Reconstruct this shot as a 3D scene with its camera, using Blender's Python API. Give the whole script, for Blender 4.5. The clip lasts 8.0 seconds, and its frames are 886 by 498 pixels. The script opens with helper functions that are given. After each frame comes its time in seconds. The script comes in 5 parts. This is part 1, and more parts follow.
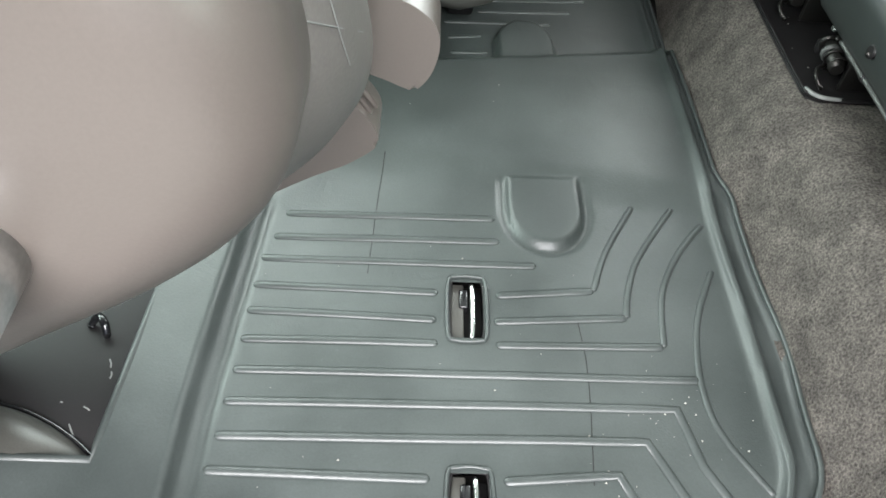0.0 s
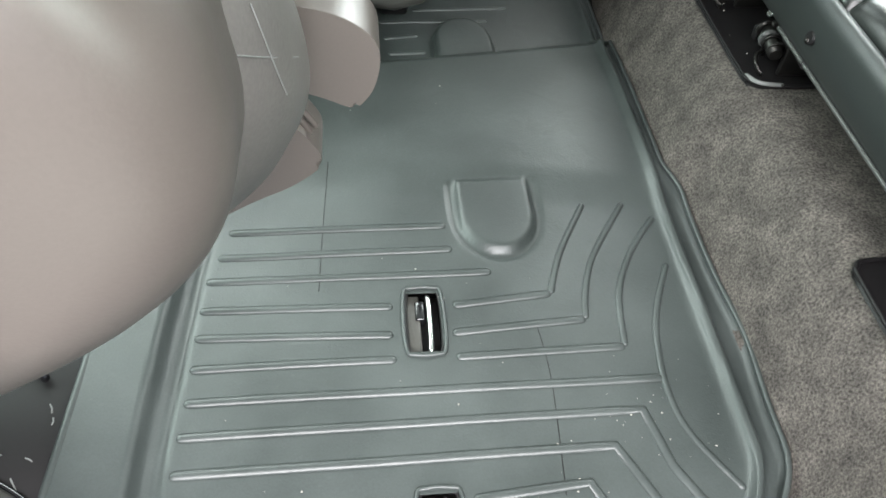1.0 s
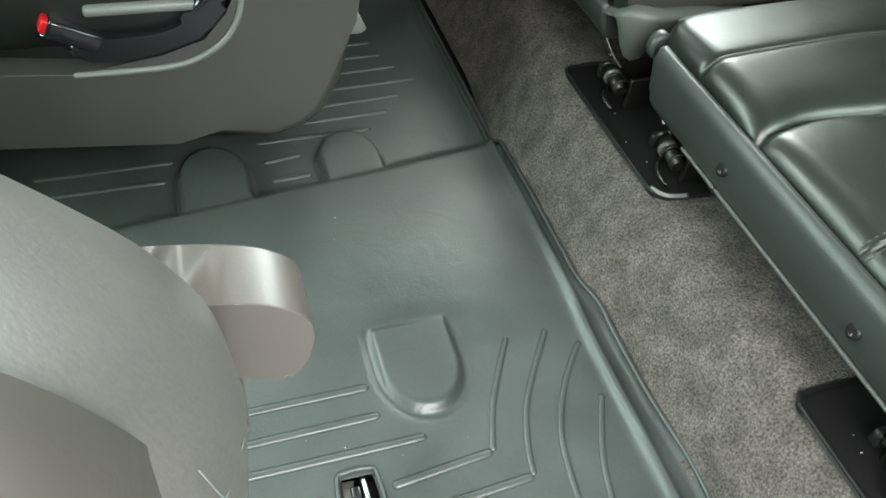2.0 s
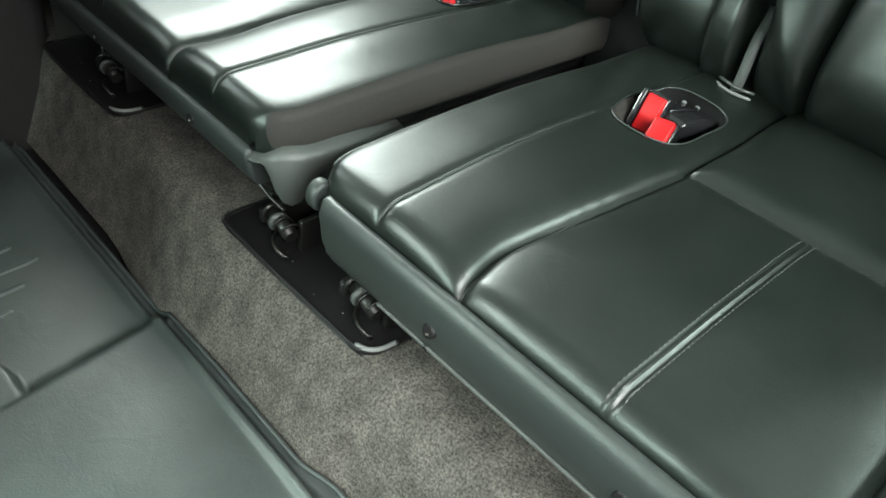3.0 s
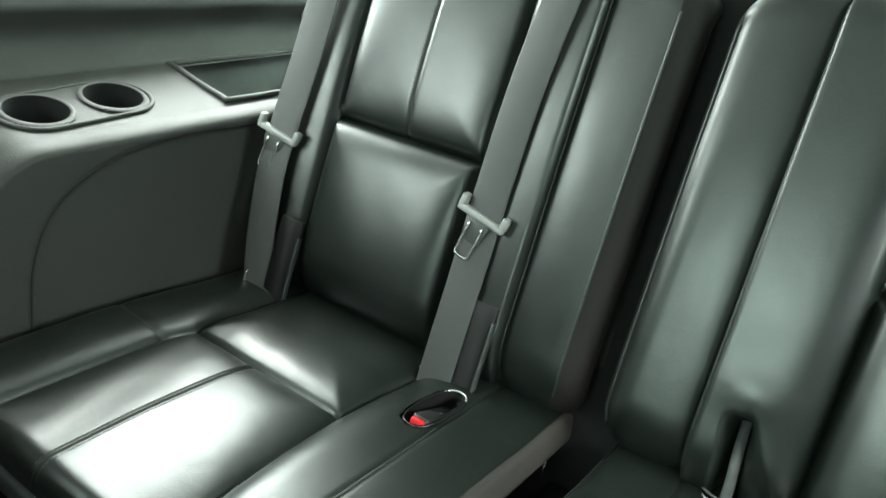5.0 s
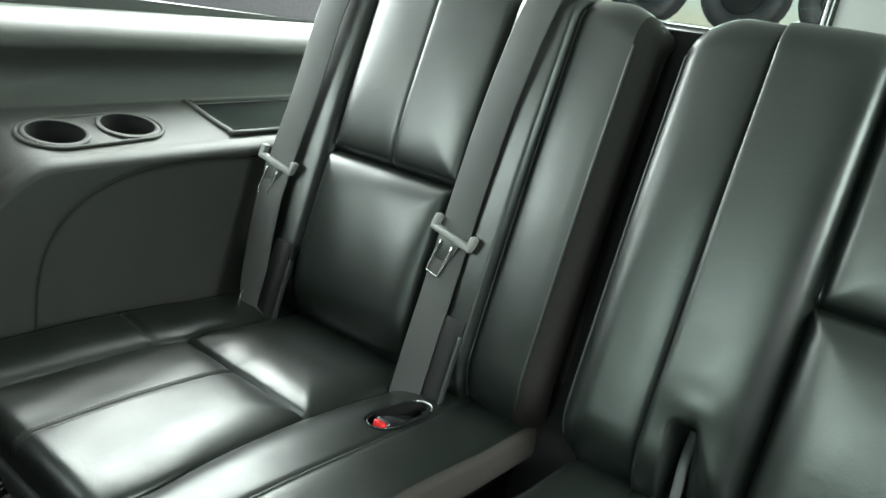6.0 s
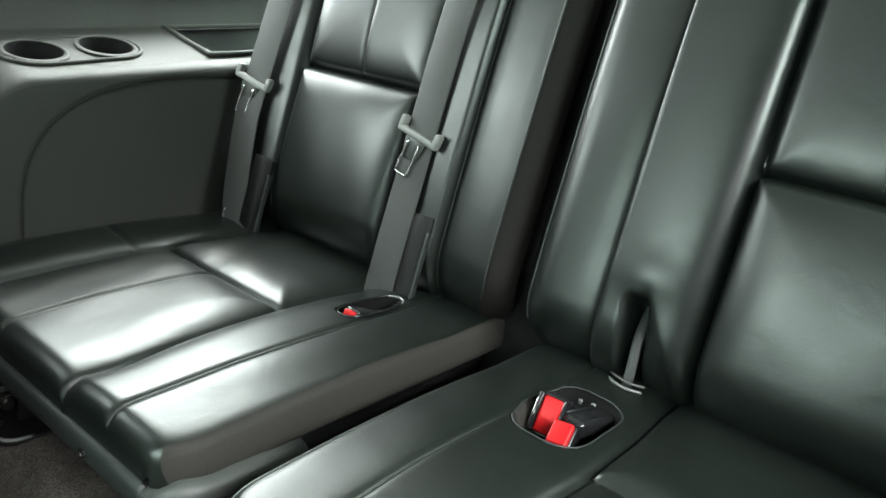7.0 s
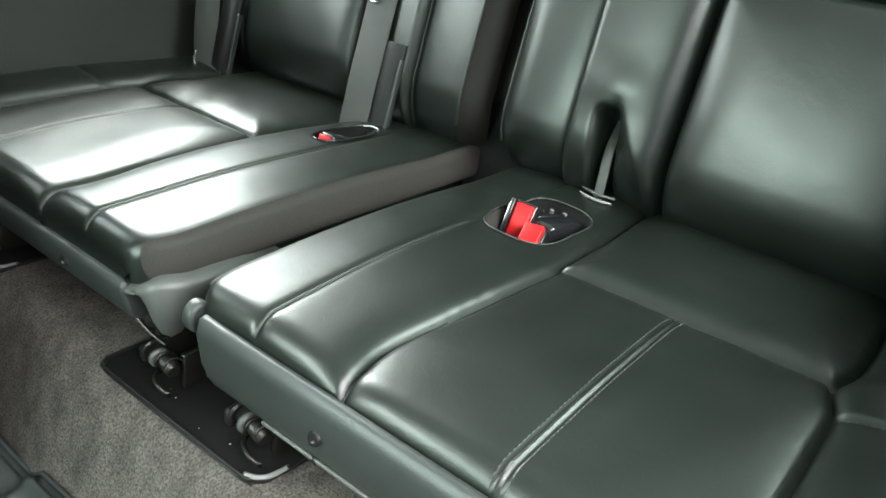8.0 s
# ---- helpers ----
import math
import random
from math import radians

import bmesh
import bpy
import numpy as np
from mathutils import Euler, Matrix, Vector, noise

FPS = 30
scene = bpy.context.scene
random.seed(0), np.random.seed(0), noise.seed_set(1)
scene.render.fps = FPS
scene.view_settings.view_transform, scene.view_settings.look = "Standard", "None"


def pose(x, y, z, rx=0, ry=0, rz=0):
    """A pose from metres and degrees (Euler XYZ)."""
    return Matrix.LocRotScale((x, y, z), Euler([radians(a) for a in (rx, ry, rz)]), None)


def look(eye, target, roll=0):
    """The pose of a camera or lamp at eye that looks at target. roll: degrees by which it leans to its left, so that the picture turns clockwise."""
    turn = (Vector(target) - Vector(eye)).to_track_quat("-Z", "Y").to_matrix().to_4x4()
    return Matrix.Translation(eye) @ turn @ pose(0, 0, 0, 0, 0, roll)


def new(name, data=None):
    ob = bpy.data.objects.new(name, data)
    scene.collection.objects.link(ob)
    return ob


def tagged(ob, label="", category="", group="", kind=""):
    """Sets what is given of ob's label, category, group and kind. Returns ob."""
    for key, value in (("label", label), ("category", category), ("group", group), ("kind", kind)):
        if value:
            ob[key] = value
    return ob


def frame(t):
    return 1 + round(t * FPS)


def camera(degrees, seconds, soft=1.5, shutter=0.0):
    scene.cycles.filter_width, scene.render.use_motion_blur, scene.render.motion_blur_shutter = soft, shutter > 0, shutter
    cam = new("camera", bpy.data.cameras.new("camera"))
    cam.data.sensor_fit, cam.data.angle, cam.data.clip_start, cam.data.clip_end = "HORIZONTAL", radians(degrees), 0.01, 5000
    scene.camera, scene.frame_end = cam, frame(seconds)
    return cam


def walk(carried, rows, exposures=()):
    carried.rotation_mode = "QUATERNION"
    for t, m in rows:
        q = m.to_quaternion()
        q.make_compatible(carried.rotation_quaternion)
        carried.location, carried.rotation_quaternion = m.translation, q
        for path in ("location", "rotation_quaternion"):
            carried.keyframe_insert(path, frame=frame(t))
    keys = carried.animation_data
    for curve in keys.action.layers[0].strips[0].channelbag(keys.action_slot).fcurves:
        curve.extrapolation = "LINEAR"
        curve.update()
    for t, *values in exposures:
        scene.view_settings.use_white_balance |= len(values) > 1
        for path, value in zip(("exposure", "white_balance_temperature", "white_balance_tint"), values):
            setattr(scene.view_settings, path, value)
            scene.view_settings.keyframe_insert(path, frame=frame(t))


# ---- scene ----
cam = camera(59.1, 8.0, soft=1.6)

PATH = [
    (0, (0.056, 0.295, 0.623), (0.117, 1.65, -0.848), 4.2),
    (0.2, (0.049, 0.288, 0.623), (0.149, 1.639, -0.849), 4.9),
    (0.5, (0.054, 0.285, 0.615), (0.176, 1.629, -0.861), 5.0),
    (0.8, (0.057, 0.306, 0.613), (0.207, 1.638, -0.872), 4.5),
    (1, (0.053, 0.324, 0.62), (0.246, 1.657, -0.858), 4.5),
    (1.2, (0.033, 0.346, 0.635), (0.327, 1.678, -0.828), 6.0),
    (2.3, (0.031, 0.529, 0.677), (0.69, 1.788, -0.73), 7.6),
    (2.5, (0.066, 0.561, 0.664), (0.885, 1.762, -0.709), 9.1),
    (3, (0.135, 0.625, 0.672), (1.304, 1.657, -0.579), 9.3),
    (3.4, (0.15, 0.67, 0.699), (1.477, 1.575, -0.492), 8.8),
    (3.5, (0.151, 0.689, 0.704), (1.511, 1.57, -0.468), 8.9),
    (4, (0.151, 0.778, 0.734), (1.588, 1.652, -0.349), 9.1),
    (4.5, (0.155, 0.842, 0.761), (1.672, 1.79, -0.133), 8.8),
    (5, (0.15, 0.855, 0.836), (1.716, 1.86, 0.101), 9.1),
    (5.2, (0.143, 0.85, 0.849), (1.726, 1.886, 0.201), 9.6),
    (6.3, (0.15, 0.685, 0.776), (1.662, 1.861, 0.199), 8.7),
    (6.5, (0.147, 0.676, 0.766), (1.656, 1.833, 0.149), 8.2),
    (7, (0.151, 0.626, 0.72), (1.645, 1.792, 0.079), 7.4),
    (7.5, (0.138, 0.598, 0.675), (1.617, 1.75, -0.021), 6.8),
    (8, (0.131, 0.577, 0.637), (1.588, 1.632, -0.237), 7.1),
]
walk(cam, [(t, look(eye, target, roll)) for t, eye, target, roll in PATH], [(0.0, 0.15, 6500, 14), (1.2, 0.12, 6500, 14), (2.5, 0.38, 6500, 5), (3.5, 0.49, 6500, 5), (5.0, 0.52, 6500, 5), (6.5, 0.14, 6500, 9), (7.2, 0.36, 6500, 10), (8.0, 0.74, 6500, 10)])

# ---- world and light ----
world = bpy.data.worlds.new("overcast_sky")
scene.world = world
world.use_nodes = True
wn = world.node_tree.nodes
sky = wn.new("ShaderNodeTexSky")
sky.sky_type = "NISHITA"
sky.sun_disc = False
sky.sun_elevation, sky.sun_rotation = radians(48), radians(120)
wn["Background"].inputs["Strength"].default_value = 0.10
world.node_tree.links.new(sky.outputs["Color"], wn["Background"].inputs["Color"])

sun = new("sun", bpy.data.lights.new("sun", "SUN"))
sun.data.energy, sun.data.angle, sun.data.color = 1.0, radians(12), (1.0, 0.96, 0.90)
sun.matrix_world = look((4, 6, 8), (0, 0, 0))


def window_light(name, eye, target, w, h, watts, colour):
    """Daylight standing in an opening of the body."""
    lamp = new(name, bpy.data.lights.new(name, "AREA"))
    lamp.data.shape, lamp.data.size, lamp.data.size_y = "RECTANGLE", w, h
    lamp.data.energy, lamp.data.color = watts, colour
    lamp.matrix_world = look(eye, target)
    return lamp


window_light("door_daylight", (-0.15, -1.30, 2.35), (0.45, 0.70, 0.30), 3.4, 1.6, 620, (0.985, 1.0, 0.99))
window_light("quarter_window_daylight", (1.20, 2.07, 0.97), (1.0, 1.0, 0.90), 1.05, 0.44, 42, (0.90, 1.0, 0.96))
window_light("far_door_daylight", (-0.40, 2.07, 0.95), (0.5, 1.0, 0.85), 1.45, 0.40, 40, (0.86, 1.0, 0.94))
window_light("windscreen_daylight", (-1.32, 1.30, 0.80), (0.95, 1.05, 0.50), 1.2, 0.26, 28, (0.78, 1.0, 0.90))
window_light("near_quarter_daylight", (1.15, 0.17, 0.95), (1.0, 1.0, 0.95), 1.0, 0.40, 26, (0.80, 1.0, 0.91))
window_light("rear_daylight", (2.36, 1.12, 1.20), (0.7, 0.95, 0.80), 1.35, 0.30, 50, (0.80, 1.0, 0.91))

# ---- materials ----


def material(name, base, rough, second=None, grain=200.0, bump=0.1, blotch=3.0, spec=0.5, metal=0.0, wear=0.0, coat=0.0,
             cells=False, dist=0.001, fine_dark=0.84, wrinkle=0.0, fine_detail=2.0):
    """Two scales of colour variation, a fine relief and patchy gloss."""
    m = bpy.data.materials.new(name)
    m.use_nodes = True
    nt = m.node_tree
    b = nt.nodes["Principled BSDF"]
    co = nt.nodes.new("ShaderNodeTexCoord")

    def noise_at(scale, detail=4.0):
        n = nt.nodes.new("ShaderNodeTexNoise")
        n.inputs["Scale"].default_value, n.inputs["Detail"].default_value = scale, detail
        nt.links.new(co.outputs["Object"], n.inputs["Vector"])
        return n

    def ramp_of(src, a, c, lo=0.3, hi=0.7):
        r = nt.nodes.new("ShaderNodeValToRGB")
        r.color_ramp.elements[0].position, r.color_ramp.elements[1].position = lo, hi
        r.color_ramp.elements[0].color, r.color_ramp.elements[1].color = (*a, 1), (*c, 1)
        nt.links.new(src, r.inputs["Fac"])
        return r

    second = second or tuple(c * 0.82 for c in base)
    big, fine = noise_at(blotch), noise_at(grain, fine_detail)
    big_c = ramp_of(big.outputs["Fac"], second, base)
    fine_c = ramp_of(fine.outputs["Fac"], (fine_dark,) * 3, (1.0,) * 3)
    mix = nt.nodes.new("ShaderNodeMix")
    mix.data_type, mix.blend_type = "RGBA", "MULTIPLY"
    mix.inputs["Factor"].default_value = 1.0
    nt.links.new(big_c.outputs["Color"], mix.inputs["A"])
    nt.links.new(fine_c.outputs["Color"], mix.inputs["B"])
    out = mix.outputs["Result"]
    if wear:
        scuff = noise_at(blotch * 9, 8.0)
        scuff.inputs["Roughness"].default_value = 0.75
        mask = ramp_of(scuff.outputs["Fac"], (0, 0, 0), (wear,) * 3, 0.60, 0.78)
        light = nt.nodes.new("ShaderNodeMix")
        light.data_type = "RGBA"
        nt.links.new(mask.outputs["Color"], light.inputs["Factor"])
        nt.links.new(out, light.inputs["A"])
        light.inputs["B"].default_value = (*[min(1, c * 2.2 + 0.03) for c in base], 1)
        out = light.outputs["Result"]
    nt.links.new(out, b.inputs["Base Color"])
    r = nt.nodes.new("ShaderNodeMapRange")
    r.inputs["To Min"].default_value, r.inputs["To Max"].default_value = max(0.02, rough - 0.07), min(1, rough + 0.07)
    nt.links.new(noise_at(blotch * 4).outputs["Fac"], r.inputs["Value"])
    nt.links.new(r.outputs["Result"], b.inputs["Roughness"])
    b.inputs["Metallic"].default_value = metal
    b.inputs["Specular IOR Level"].default_value = spec
    b.inputs["Coat Weight"].default_value = coat
    if bump:
        bp = nt.nodes.new("ShaderNodeBump")
        bp.inputs["Strength"].default_value, bp.inputs["Distance"].default_value = bump, dist
        if cells:
            v = nt.nodes.new("ShaderNodeTexVoronoi")
            v.inputs["Scale"].default_value = grain
            nt.links.new(co.outputs["Object"], v.inputs["Vector"])
            nt.links.new(v.outputs["Distance"], bp.inputs["Height"])
        else:
            nt.links.new(fine.outputs["Fac"], bp.inputs["Height"])
        if wrinkle:
            soft = nt.nodes.new("ShaderNodeBump")
            soft.inputs["Strength"].default_value, soft.inputs["Distance"].default_value = wrinkle, 0.006
            fold = noise_at(26, 3.0)
            fold.inputs["Distortion"].default_value = 1.2
            nt.links.new(fold.outputs["Fac"], soft.inputs["Height"])
            nt.links.new(soft.outputs["Normal"], bp.inputs["Normal"])
        nt.links.new(bp.outputs["Normal"], b.inputs["Normal"])
    return m


LEATHER = material("black_leather", (0.0055, 0.0078, 0.0064), 0.345, (0.0040, 0.0058, 0.0047), spec=0.48, grain=620, bump=0.10, blotch=6, cells=True, wear=0.05, dist=0.0006, wrinkle=0.06)
PIPING = material("leather_cord", (0.013, 0.016, 0.014), 0.42, grain=500, bump=0.1)
THREAD = material("grey_thread", (0.055, 0.060, 0.057), 0.6, grain=900, bump=0.2)
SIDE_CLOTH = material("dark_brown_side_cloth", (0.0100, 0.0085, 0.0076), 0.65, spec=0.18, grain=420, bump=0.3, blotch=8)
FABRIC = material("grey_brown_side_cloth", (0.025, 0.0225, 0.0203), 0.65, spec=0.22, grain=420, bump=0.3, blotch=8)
RUBBER = material("dark_green_grey_rubber", (0.043, 0.0505, 0.0486), 0.42, (0.021, 0.0260, 0.0247), grain=480, bump=0.25, blotch=8, wear=0.16, dist=0.0008, wrinkle=0.10)
CARPET = material("grey_brown_carpet", (0.142, 0.129, 0.115), 0.95, (0.076, 0.070, 0.063), grain=400, bump=1.0, blotch=34, spec=0.1, dist=0.002, fine_dark=0.26, fine_detail=10.0)
BLACK_PLASTIC = material("black_plastic", (0.007, 0.0062, 0.0066), 0.5, spec=0.3, grain=300, bump=0.08)
GLOSS_BLACK = material("glossy_black_plastic", (0.010, 0.010, 0.011), 0.16, grain=200, bump=0.03)
SKIRT = material("dark_grey_green_plastic", (0.0235, 0.0280, 0.0268), 0.44, grain=700, bump=0.15, blotch=4)
CAP_PLASTIC = material("dark_mid_grey_plastic", (0.062, 0.065, 0.062), 0.45, grain=600, bump=0.1)
TONGUE = material("silver_grey_plastic", (0.23, 0.23, 0.222), 0.40, grain=600, bump=0.08)
GREY_PLASTIC = material("mid_grey_plastic", (0.16, 0.165, 0.16), 0.42, grain=600, bump=0.1)
TRIM = material("charcoal_trim_plastic", (0.029, 0.029, 0.0265), 0.60, spec=0.35, grain=560, bump=0.25, blotch=4, cells=True)
TRIM_DARK = material("dark_door_trim", (0.022, 0.021, 0.020), 0.60, grain=500, bump=0.25, blotch=4, cells=True)
BEIGE = material("beige_grey_plastic", (0.084, 0.072, 0.0645), 0.36, (0.074, 0.064, 0.057), grain=500, bump=0.06, blotch=4, fine_dark=0.95)
SHIELD = material("brown_grey_plastic", (0.050, 0.049, 0.044), 0.36, grain=500, bump=0.12, blotch=4)
VINYL = material("grey_vinyl", (0.115, 0.107, 0.100), 0.42, spec=0.4, grain=420, bump=0.15, blotch=6, wear=0.2)
# near black: the shade inside wells and gaps is put into the colour
WELL = material("recess_shade_black", (0.004, 0.004, 0.004), 0.8, spec=0.12, grain=300, bump=0.05)
SATIN = material("satin_silver", (0.55, 0.55, 0.54), 0.32, grain=300, bump=0.02, metal=0.9)
STEEL = material("bright_steel", (0.62, 0.62, 0.61), 0.24, grain=400, bump=0.05, metal=1.0, wear=0.1)
DARK_STEEL = material("greasy_dark_steel", (0.036, 0.034, 0.032), 0.40, grain=300, bump=0.2, metal=0.8, wear=0.2)
RED = material("red_button_plastic", (0.47, 0.004, 0.007), 0.45, spec=0.3, grain=300, bump=0.03)
WEB = material("grey_seat_belt_webbing", (0.035, 0.035, 0.034), 0.55, grain=900, bump=0.4, blotch=8)
STRAP = material("grey_strap", (0.034, 0.037, 0.036), 0.5, grain=900, bump=0.3)
LINER = material("light_grey_headliner", (0.48, 0.485, 0.465), 0.9, grain=500, bump=0.3)
SILL = material("pale_grey_sill_trim", (0.17, 0.176, 0.168), 0.5, grain=600, bump=0.1)
CONCRETE = material("pale_concrete", (0.45, 0.44, 0.40), 0.9, grain=30, bump=0.3, blotch=0.8)
TYRE = material("tyre_rubber", (0.03, 0.03, 0.03), 0.7, grain=60, bump=0.2)
DUST = material("pale_dust", (0.30, 0.29, 0.26), 0.9, grain=100, bump=0.0)


def glass_material():
    m = bpy.data.materials.new("tinted_glass")
    m.use_nodes = True
    b = m.node_tree.nodes["Principled BSDF"]
    b.inputs["Base Color"].default_value = (0.72, 0.82, 0.76, 1)
    b.inputs["Roughness"].default_value = 0.02
    b.inputs["Transmission Weight"].default_value = 1.0
    b.inputs["IOR"].default_value = 1.05
    return m


GLASS = glass_material()

# ---- building helpers ----


def thing(name, label, category, group="", kind=""):
    return tagged(new(name), label, category, group, kind)


def part(name, data, mat, parent, label="", smooth=True, kind=""):
    if isinstance(data, bmesh.types.BMesh):
        me = bpy.data.meshes.new(name)
        bmesh.ops.recalc_face_normals(data, faces=data.faces)
        data.to_mesh(me)
        data.free()
    else:
        me = data
    me.materials.clear()
    me.materials.append(mat)
    if smooth:
        me.shade_smooth()
        if any(len(f.vertices) > 6 for f in me.polygons):
            me.polygons.foreach_set("use_smooth", [len(f.vertices) <= 6 for f in me.polygons])
    ob = new(name, me)
    ob.parent = parent
    return tagged(ob, label, kind=kind)


def structure(name, data, mat, label, category, smooth=True):
    return tagged(part(name, data, mat, None, smooth=smooth), label, category, kind="structure")


def raw(verts, faces, name="mesh"):
    me = bpy.data.meshes.new(name)
    me.from_pydata([tuple(map(float, v)) for v in verts], [], [tuple(map(int, f)) for f in faces])
    me.update()
    return me


def rbox(x0, x1, y0, y1, z0, z1, bevel=0.004, seg=2, bm=None):
    bm = bm or bmesh.new()
    m = Matrix.LocRotScale(((x0 + x1) / 2, (y0 + y1) / 2, (z0 + z1) / 2), None, (x1 - x0, y1 - y0, z1 - z0))
    vs = bmesh.ops.create_cube(bm, size=1, matrix=m)["verts"]
    if bevel:
        es = list({e for v in vs for e in v.link_edges})
        bmesh.ops.bevel(bm, geom=es, offset=bevel, segments=seg, affect="EDGES", profile=0.5)
    return bm


def boxes(*dims):
    bm = bmesh.new()
    for d in dims:
        rbox(*d, bevel=0, bm=bm)
    return bm


def cylinder(p, axis, r, h, bevel=0.0, n=20, r2=None, bm=None):
    bm = bm or bmesh.new()
    turn = Vector(axis).to_track_quat("Z", "Y").to_matrix().to_4x4()
    vs = bmesh.ops.create_cone(bm, segments=n, radius1=r, radius2=r if r2 is None else r2, depth=h, cap_ends=True,
                               matrix=Matrix.Translation(p) @ turn)["verts"]
    if bevel:
        es = [e for e in {e for v in vs for e in v.link_edges} if len(e.link_faces) == 2 and e.calc_face_angle(0) > 0.9]
        bmesh.ops.bevel(bm, geom=es, offset=bevel, segments=2, affect="EDGES")
    return bm


def smooth_line(pts, n=8, closed=False):
    """Points of a Catmull-Rom line through pts."""
    pts = [Vector(p) for p in pts]
    k = len(pts)
    out = []
    for i in range(k if closed else k - 1):
        if closed:
            a, b, c, d = (pts[(i + j) % k] for j in (-1, 0, 1, 2))
        else:
            a, b, c, d = pts[max(i - 1, 0)], pts[i], pts[i + 1], pts[min(i + 2, k - 1)]
        for j in range(n):
            t = j / n
            out.append(0.5 * (2 * b + (c - a) * t + (2 * a - 5 * b + 4 * c - d) * t * t + (3 * b - a - 3 * c + d) * t ** 3))
    if not closed:
        out.append(pts[-1])
    return out


def tube(pts, r, sides=8, closed=False, flat=1.0, up=(0, 0, 1)):
    """A tube along pts; flat squeezes it along up."""
    pts = [Vector(p) for p in pts]
    ends = {}
    if not closed:                            # blunt, rounded ends
        d0, d1 = (pts[1] - pts[0]).normalized(), (pts[-2] - pts[-1]).normalized()
        pts = [pts[0], pts[0] + d0 * r * 0.35, pts[0] + d0 * r, *pts[1:-1], pts[-1] + d1 * r, pts[-1] + d1 * r * 0.35, pts[-1]]
        ends = {0: 0.35, 1: 0.8, -1: 0.35, -2: 0.8}
    n = len(pts)
    verts, faces = [], []
    for i, p in enumerate(pts):
        a = pts[(i - 1) % n] if closed or i else p
        b = pts[(i + 1) % n] if closed or i < n - 1 else p
        d = (b - a).normalized()
        side = d.cross(Vector(up))
        side = side.normalized() if side.length > 1e-6 else d.orthogonal().normalized()
        top = side.cross(d).normalized()
        end = ends.get(i, ends.get(i - n, 1.0)) if not closed else 1.0
        for k in range(sides):
            w = 2 * math.pi * k / sides
            verts.append(p + (side * math.cos(w) + top * math.sin(w) * flat) * r * end)
    last = n if closed else n - 1
    for i in range(last):
        for k in range(sides):
            a, b = i * sides + k, i * sides + (k + 1) % sides
            c, d = ((i + 1) % n) * sides + (k + 1) % sides, ((i + 1) % n) * sides + k
            faces.append((a, b, c, d))
    if not closed:
        faces.append(tuple(range(sides))[::-1])
        faces.append(tuple((n - 1) * sides + k for k in range(sides)))
    return raw(verts, faces)


def ribbon(pts, across, width, thick, n=10):
    """A flat strap along pts with the given width directions (one a point)."""
    line = smooth_line(pts, n)
    side = smooth_line(across, n)
    verts, faces = [], []
    for i, p in enumerate(line):
        d = (line[min(i + 1, len(line) - 1)] - line[max(i - 1, 0)]).normalized()
        s = (side[i] - d * side[i].dot(d)).normalized()
        u = d.cross(s)
        for a, b in ((-1, -0.6), (-0.96, -1), (0.96, -1), (1, -0.6), (1, 0.6), (0.96, 1), (-0.96, 1), (-1, 0.6)):
            verts.append(p + s * a * width / 2 + u * b * thick / 2)
    for i in range(len(line) - 1):
        for k in range(8):
            faces.append((i * 8 + k, i * 8 + (k + 1) % 8, i * 8 + 8 + (k + 1) % 8, i * 8 + 8 + k))
    faces += [tuple(range(8))[::-1], tuple(len(verts) - 8 + k for k in range(8))]
    return raw(verts, faces)


def prism(outline, a0, a1, axis="y", bevel=0.0, seg=3):
    """An outline (two coordinates) drawn out along an axis, its rims rounded."""
    bm = bmesh.new()
    put = {"y": lambda p, a: (p[0], a, p[1]), "x": lambda p, a: (a, p[0], p[1]), "z": lambda p, a: (p[0], p[1], a)}[axis]
    ring0 = [bm.verts.new(put(p, a0)) for p in outline]
    ring1 = [bm.verts.new(put(p, a1)) for p in outline]
    n = len(outline)
    caps = [bm.faces.new(ring0), bm.faces.new(ring1[::-1])]
    for i in range(n):
        bm.faces.new((ring0[i], ring1[i], ring1[(i + 1) % n], ring0[(i + 1) % n]))
    if bevel:
        es = [e for f in caps for e in f.edges]
        bmesh.ops.bevel(bm, geom=es, offset=bevel, segments=seg, affect="EDGES", profile=0.5)
    return bm


def round_outline(pts, n=6):
    return [(p.x, p.y) for p in smooth_line([(a, b, 0) for a, b in pts], n, closed=True)]


def surface(P, cells=None, keep=None, flip=False):
    """Meshes of a grid of points P[i, j]; cells[i, j] tells which mesh a face goes to, keep[i, j] whether it is there."""
    n, m = P.shape[:2]
    cells = np.zeros((n - 1, m - 1), int) if cells is None else cells
    keep = np.ones((n - 1, m - 1), bool) if keep is None else keep
    out = {}
    for c in np.unique(cells):
        ii, jj = np.nonzero((cells == c) & keep)
        if not len(ii):
            continue
        quads = np.stack([ii * m + jj, (ii + 1) * m + jj, (ii + 1) * m + jj + 1, ii * m + jj + 1], 1)
        if flip:
            quads = quads[:, ::-1]
        used, inv = np.unique(quads, return_inverse=True)
        out[int(c)] = raw(P.reshape(-1, 3)[used], inv.reshape(quads.shape))
    return out


def steps(lo, hi, marks, d):
    """Even steps from lo to hi that also hit the marks."""
    at = sorted({lo, hi, *[m for m in marks if lo < m < hi]})
    return np.concatenate([np.linspace(a, b, max(2, int(round((b - a) / d)) + 1))[:-1] for a, b in zip(at, at[1:])] + [[hi]])


def sstep(v, a, b):
    t = np.clip((v - a) / (b - a), 0, 1)
    return t * t * (3 - 2 * t)

# ---- the car body: floor, walls, roof ----
YC = 1.121          # the car's middle line

